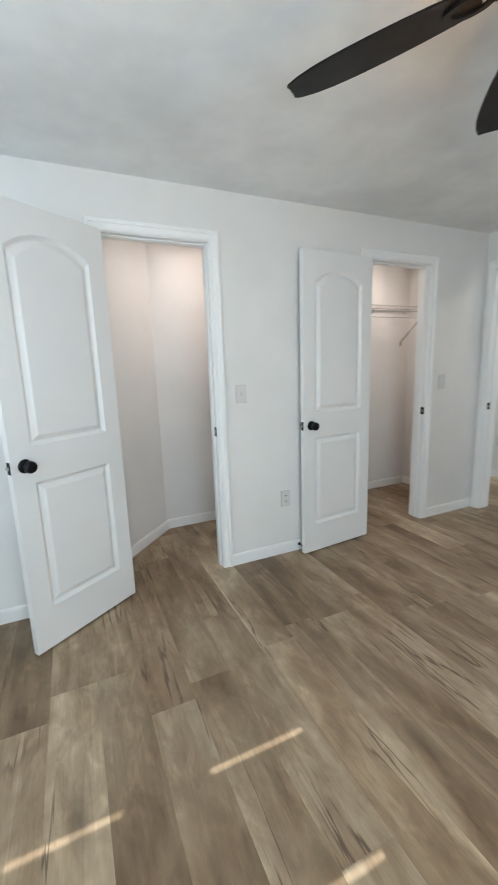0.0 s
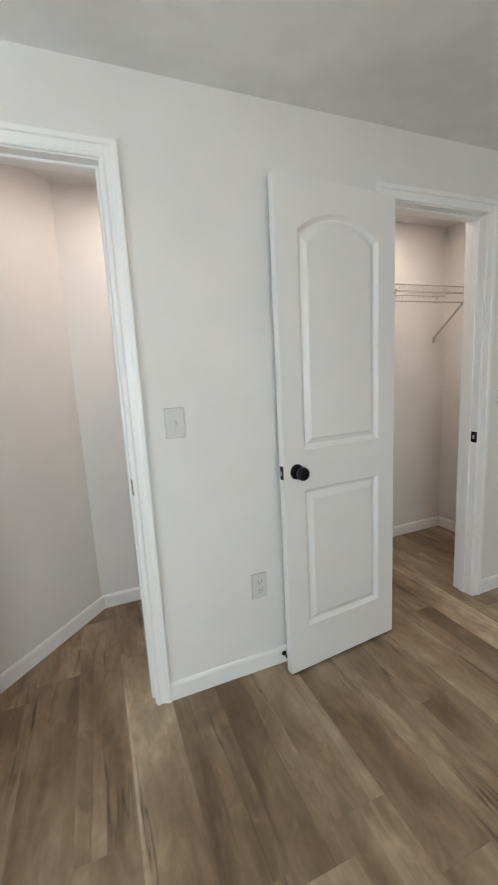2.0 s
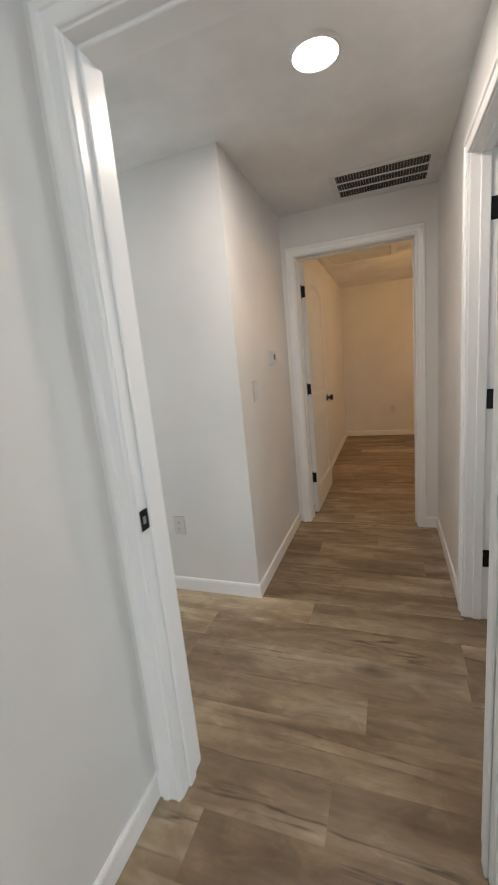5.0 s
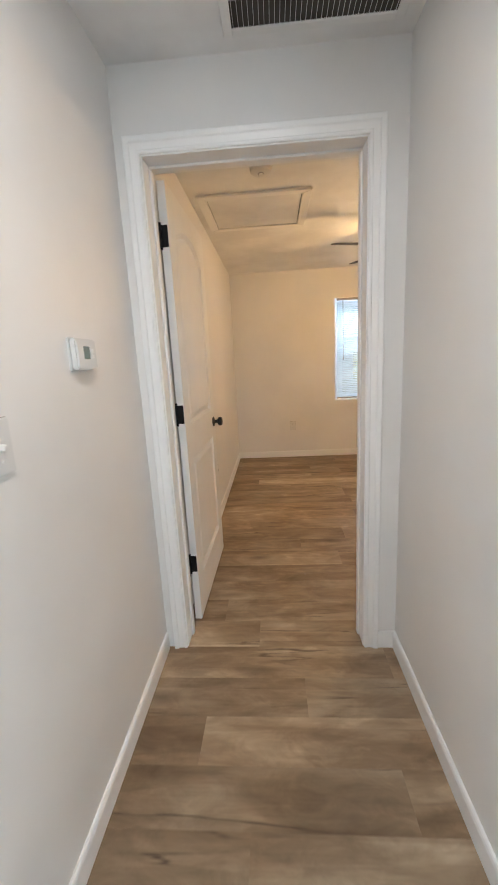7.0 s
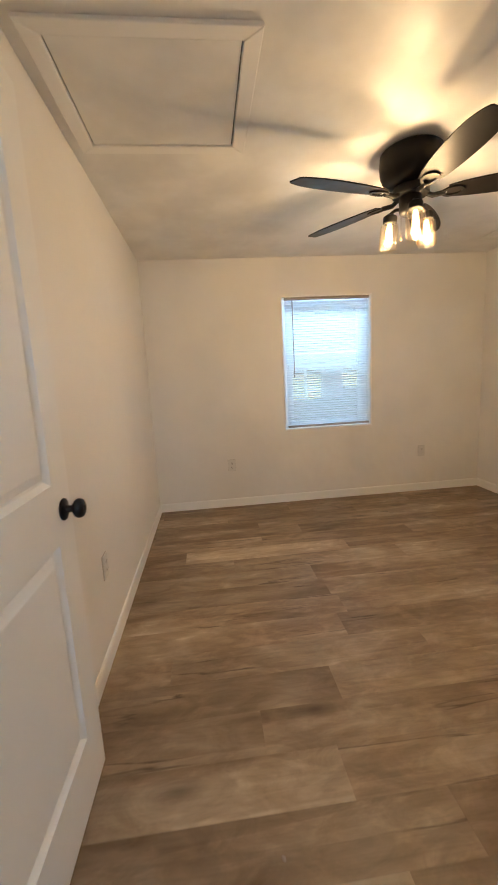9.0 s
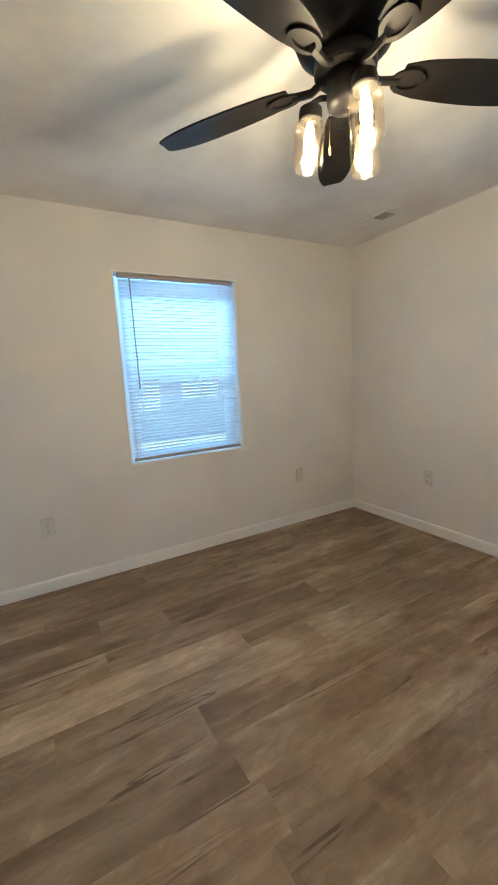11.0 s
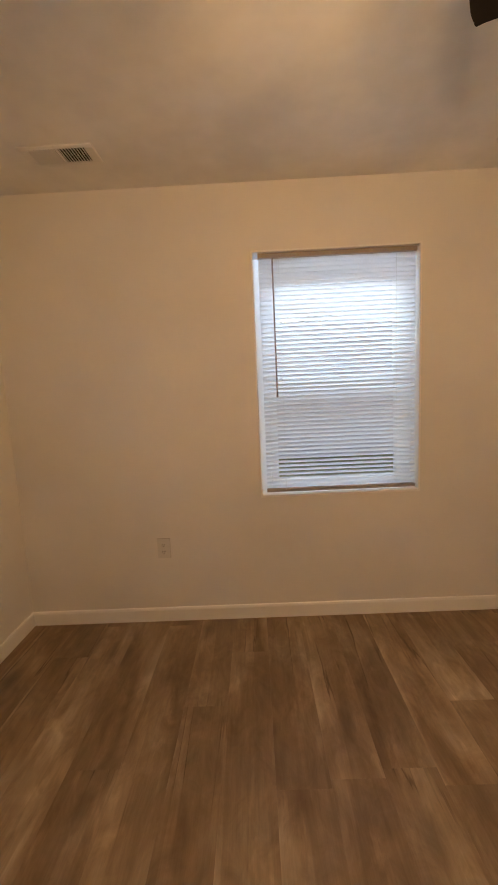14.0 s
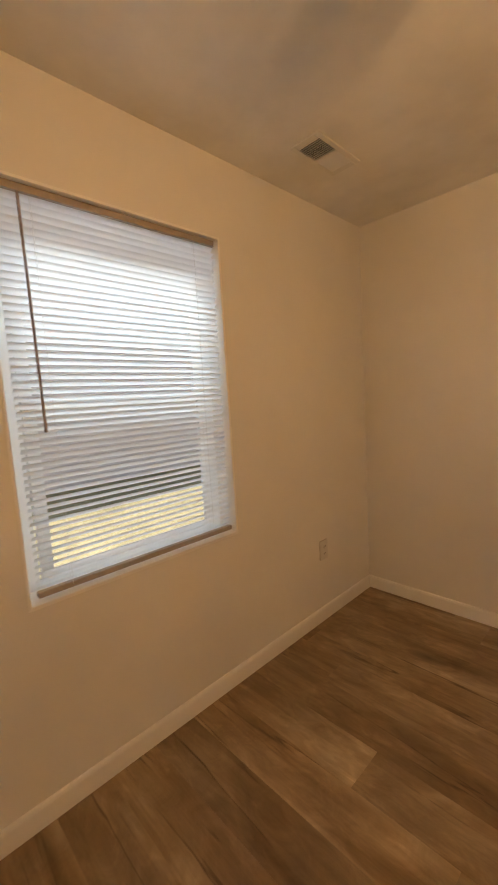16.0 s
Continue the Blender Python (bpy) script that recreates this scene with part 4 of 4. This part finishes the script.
def neighbour(m, length, depth, eave, ridge, siding, label):
    """A low house: lapped boards on its walls, a gable roof."""
    ob = thing("house", m, label, "house")
    body = box(-length / 2, length / 2, 0, depth, 0, eave)
    g = [body.verts.new((s * length / 2, y, z)) for s in (-1, 1) for y, z in ((0, eave), (depth, eave), (depth / 2, ridge))]
    body.faces.new(g[:3])
    body.faces.new(g[3:])
    part("wall", body, siding, ob)
    for i in range(int(eave / 0.2)):
        part("board", box(-length / 2 - 0.01, length / 2 + 0.01, -0.018, 0.0, i * 0.2 + 0.01, i * 0.2 + 0.195, 0.004), siding, ob)
    bm = bmesh.new()
    for y0, z0, y1, z1 in ((-0.35, eave - 0.12, depth / 2, ridge + 0.08), (depth + 0.35, eave - 0.12, depth / 2, ridge + 0.08)):
        vs = [bm.verts.new((x, y, z + dz)) for dz in (0, 0.12) for x, y, z in ((-length / 2 - 0.3, y0, z0), (length / 2 + 0.3, y0, z0), (length / 2 + 0.3, y1, z1), (-length / 2 - 0.3, y1, z1))]
        for q4 in ((0, 1, 2, 3), (4, 5, 6, 7), (0, 1, 5, 4), (1, 2, 6, 5), (2, 3, 7, 6), (3, 0, 4, 7)):
            bm.faces.new([vs[i] for i in q4])
    part("roof", bm, M_ROOF, ob)
    return ob


neighbour(pose(3.5, -10.5, -0.75, 0, 0, 180), 30, 6, 2.35, 4.2, M_SIDING, "low pale lilac sided neighbouring house")


def carport(m, width, depth, label):
    """An open shelter: a low front wall, posts and closed bays, a shallow roof; bright ground shows between."""
    ob = thing("carport", m, label, "carport")
    part("low_wall", box(-width / 2, width / 2, -0.10, 0.05, 0, 1.05, 0.01), M_TAN, ob)
    part("roof", box(-width / 2 - 0.4, width / 2 + 0.4, -0.4, depth + 0.4, 2.22, 2.78, 0.03), M_SIDING, ob, "pale lilac roof edge")
    for x0, x1 in ((-width / 2, -1.05), (0.20, 1.05), (2.55, width / 2)):
        part("panel", box(x0, x1, -0.08, 0.03, 1.052, 2.218, 0.01), M_SIDING, ob, "closed bay of pale boards")
    part("sill_panel", box(1.052, 2.548, -0.06, 0.02, 1.052, 1.42, 0.01), M_TAN, ob)
    for x in (-0.42, 1.80):
        part("post", box(x - 0.05, x + 0.05, -0.06, 0.04, 1.052, 2.218, 0.01), M_VINYL, ob, "slim white post")
    for x in (-width / 2 + 0.1, width / 2 - 0.1):
        part("post", box(x - 0.07, x + 0.07, depth - 0.14, depth, 0, 2.218, 0.01), M_VINYL, ob)
    return ob


carport(pose(20.4, -2.1, -0.75, 0, 0, -90), 14, 4, "low pale carport with open bays and sunlit ground beyond")

# satellite dish on a pole in the sunny side yard
sd = thing("satellite_dish", pose(8.29, -5.5, -0.75), "white oval satellite dish on a thin pole in the yard", "satellite dish")
part("pole", rod([(0, 0, -0.05), (0, 0, 1.10), (0.03, 0, 1.20)], 0.022, 10), M_STEEL, sd, soft=True)
dish_m = pose(0, 0, 1.25) @ Vector((-0.70, 0.20, 0.69)).to_track_quat("Z", "Y").to_matrix().to_4x4()
part("reflector", lathe([(0, 0.0), (0.08, 0.006), (0.16, 0.024), (0.24, 0.052), (0.243, 0.046), (0.16, 0.016), (0.08, -0.002), (0, -0.008)], 32), M_TRIM, sd, "white oval reflector", dish_m, soft=True)
part("feed_arm", rod([(0.22, 0, 0.03), (0.20, 0, 0.30)], 0.010, 8), M_STEEL, sd, "", dish_m, soft=True)
part("feed_horn", lathe([(0, 0), (0.03, 0.004), (0.03, 0.07), (0.02, 0.09), (0, 0.09)], 16), M_VINYL, sd, "small white feed horn", dish_m @ pose(0.14, 0, 0.27), soft=True)


def tree(at, height, seed, leaves=46):
    rnd = random.Random(seed)
    ob = thing("tree", pose(*at), "leafy broad tree beyond the houses", "tree")
    tr = bmesh.new()
    tips = []

    def limb(p0, d0, length, radius, level):
        pts = [p0]
        for k in range(4):
            d0 = (d0 + Vector((rnd.uniform(-1, 1), rnd.uniform(-1, 1), rnd.uniform(-0.2, 0.6))) * 0.16).normalized()
            pts.append(pts[-1] + d0 * length / 4)
        steps = 6
        rings = []
        for k, pt in enumerate(pts):
            r = radius * (1 - 0.6 * k / 4)
            rings.append([tr.verts.new(pt + Vector((math.cos(u) * r, math.sin(u) * r, 0))) for u in (2 * math.pi * j / steps for j in range(steps))])
        for r0, r1 in zip(rings, rings[1:]):
            for j in range(steps):
                tr.faces.new((r0[j], r0[(j + 1) % steps], r1[(j + 1) % steps], r1[j]))
        if level < 3:
            for _ in range(4):
                a = rnd.uniform(0, 2 * math.pi)
                limb(pts[rnd.choice((2, 3, 4))], Vector((math.cos(a), math.sin(a), rnd.uniform(0.3, 1.0))).normalized(), length * 0.62, radius * 0.45, level + 1)
        else:
            tips.append(pts[-1])

    limb(Vector((0, 0, -0.1)), Vector((0, 0, 1)), height * 0.4, height * 0.03, 0)
    part("trunk", tr, M_BARK, ob)
    verts, faces = [], []
    for tip in tips:
        for _ in range(leaves):
            c = tip + Vector((rnd.gauss(0, 0.5), rnd.gauss(0, 0.5), rnd.gauss(0, 0.4)))
            u = Vector((rnd.uniform(-1, 1), rnd.uniform(-1, 1), rnd.uniform(-1, 1))).normalized()
            v = u.orthogonal().normalized()
            s = rnd.uniform(0.07, 0.14)
            k = len(verts)
            verts += [c - u * s, c + v * s * 0.5, c + u * s, c - v * s * 0.5]
            faces.append((k, k + 1, k + 2, k + 3))
    me = bpy.data.meshes.new("crown")
    me.from_pydata([tuple(v) for v in verts], [], faces)
    me.materials.append(M_LEAF)
    tagged(part("crown", me, None, ob), kind="stuff")
    return ob


tree((4.0, -22.0, -0.75), 8.5, 3)
tree((10.5, -24.0, -0.75), 10.0, 5)
tree((38.0, 16.0, -0.75), 9.0, 8)
tree((46.0, -24.0, -0.75), 8.0, 9)

# ---- floor planks ----
floor = thing("floor", Matrix(), "greyed oak vinyl plank floor", "floor", kind="structure")
PW, PL = 0.1867, 1.219
X_EDGE = 0.222      # one long joint in the first bedroom
plank_meshes = {}


def plank_mesh(length):
    key = round(length, 3)
    if key not in plank_meshes:
        bm = bmesh.new()
        g, c = 0.0, 0.0004
        hw, hl = PW / 2 - g, length / 2 - g
        top = [bm.verts.new(v) for v in ((-hw + c, -hl + c, 0), (hw - c, -hl + c, 0), (hw - c, hl - c, 0), (-hw + c, hl - c, 0))]
        mid = [bm.verts.new(v) for v in ((-hw, -hl, -0.0004), (hw, -hl, -0.0004), (hw, hl, -0.0004), (-hw, hl, -0.0004))]
        low2 = [bm.verts.new((v.co.x, v.co.y, -0.011)) for v in mid]
        bm.faces.new(top)
        for r0, r1 in ((top, mid), (mid, low2)):
            for i in range(4):
                bm.faces.new((r0[i], r0[(i + 1) % 4], r1[(i + 1) % 4], r1[i]))
        plank_meshes[key] = mesh_of("plank", bm, M_PLANK)
    return plank_meshes[key]


# cross joints known along some of the rows, counted from X_EDGE
JOINTS = {0: 1.745, -1: 2.030, 5: 1.945, 29: 2.278, 30: 2.465, 33: 1.761, 34: 2.010, 38: 0.227, 39: 0.260, 40: 0.290, 41: 0.805, 44: 0.200, 45: 0.540}
rnd = random.Random(21)
for row in range(-9, 51):
    x = X_EDGE + (row + 0.5) * PW
    north = 3.66 if x < 3.46 else (5.25 if x < 4.6 else 2.80)
    y0 = JOINTS.get(row, rnd.uniform(0, PL))
    while y0 > -0.80:
        y0 -= PL
    while y0 < north:
        lo, hi = max(y0, -0.80), min(y0 + PL, north)
        if hi - lo > 0.04:
            part("plank", plank_mesh(hi - lo), None, floor, at=pose(x, (lo + hi) / 2, 0, 0, 0, 180 * rnd.randrange(2)))
        y0 += PL
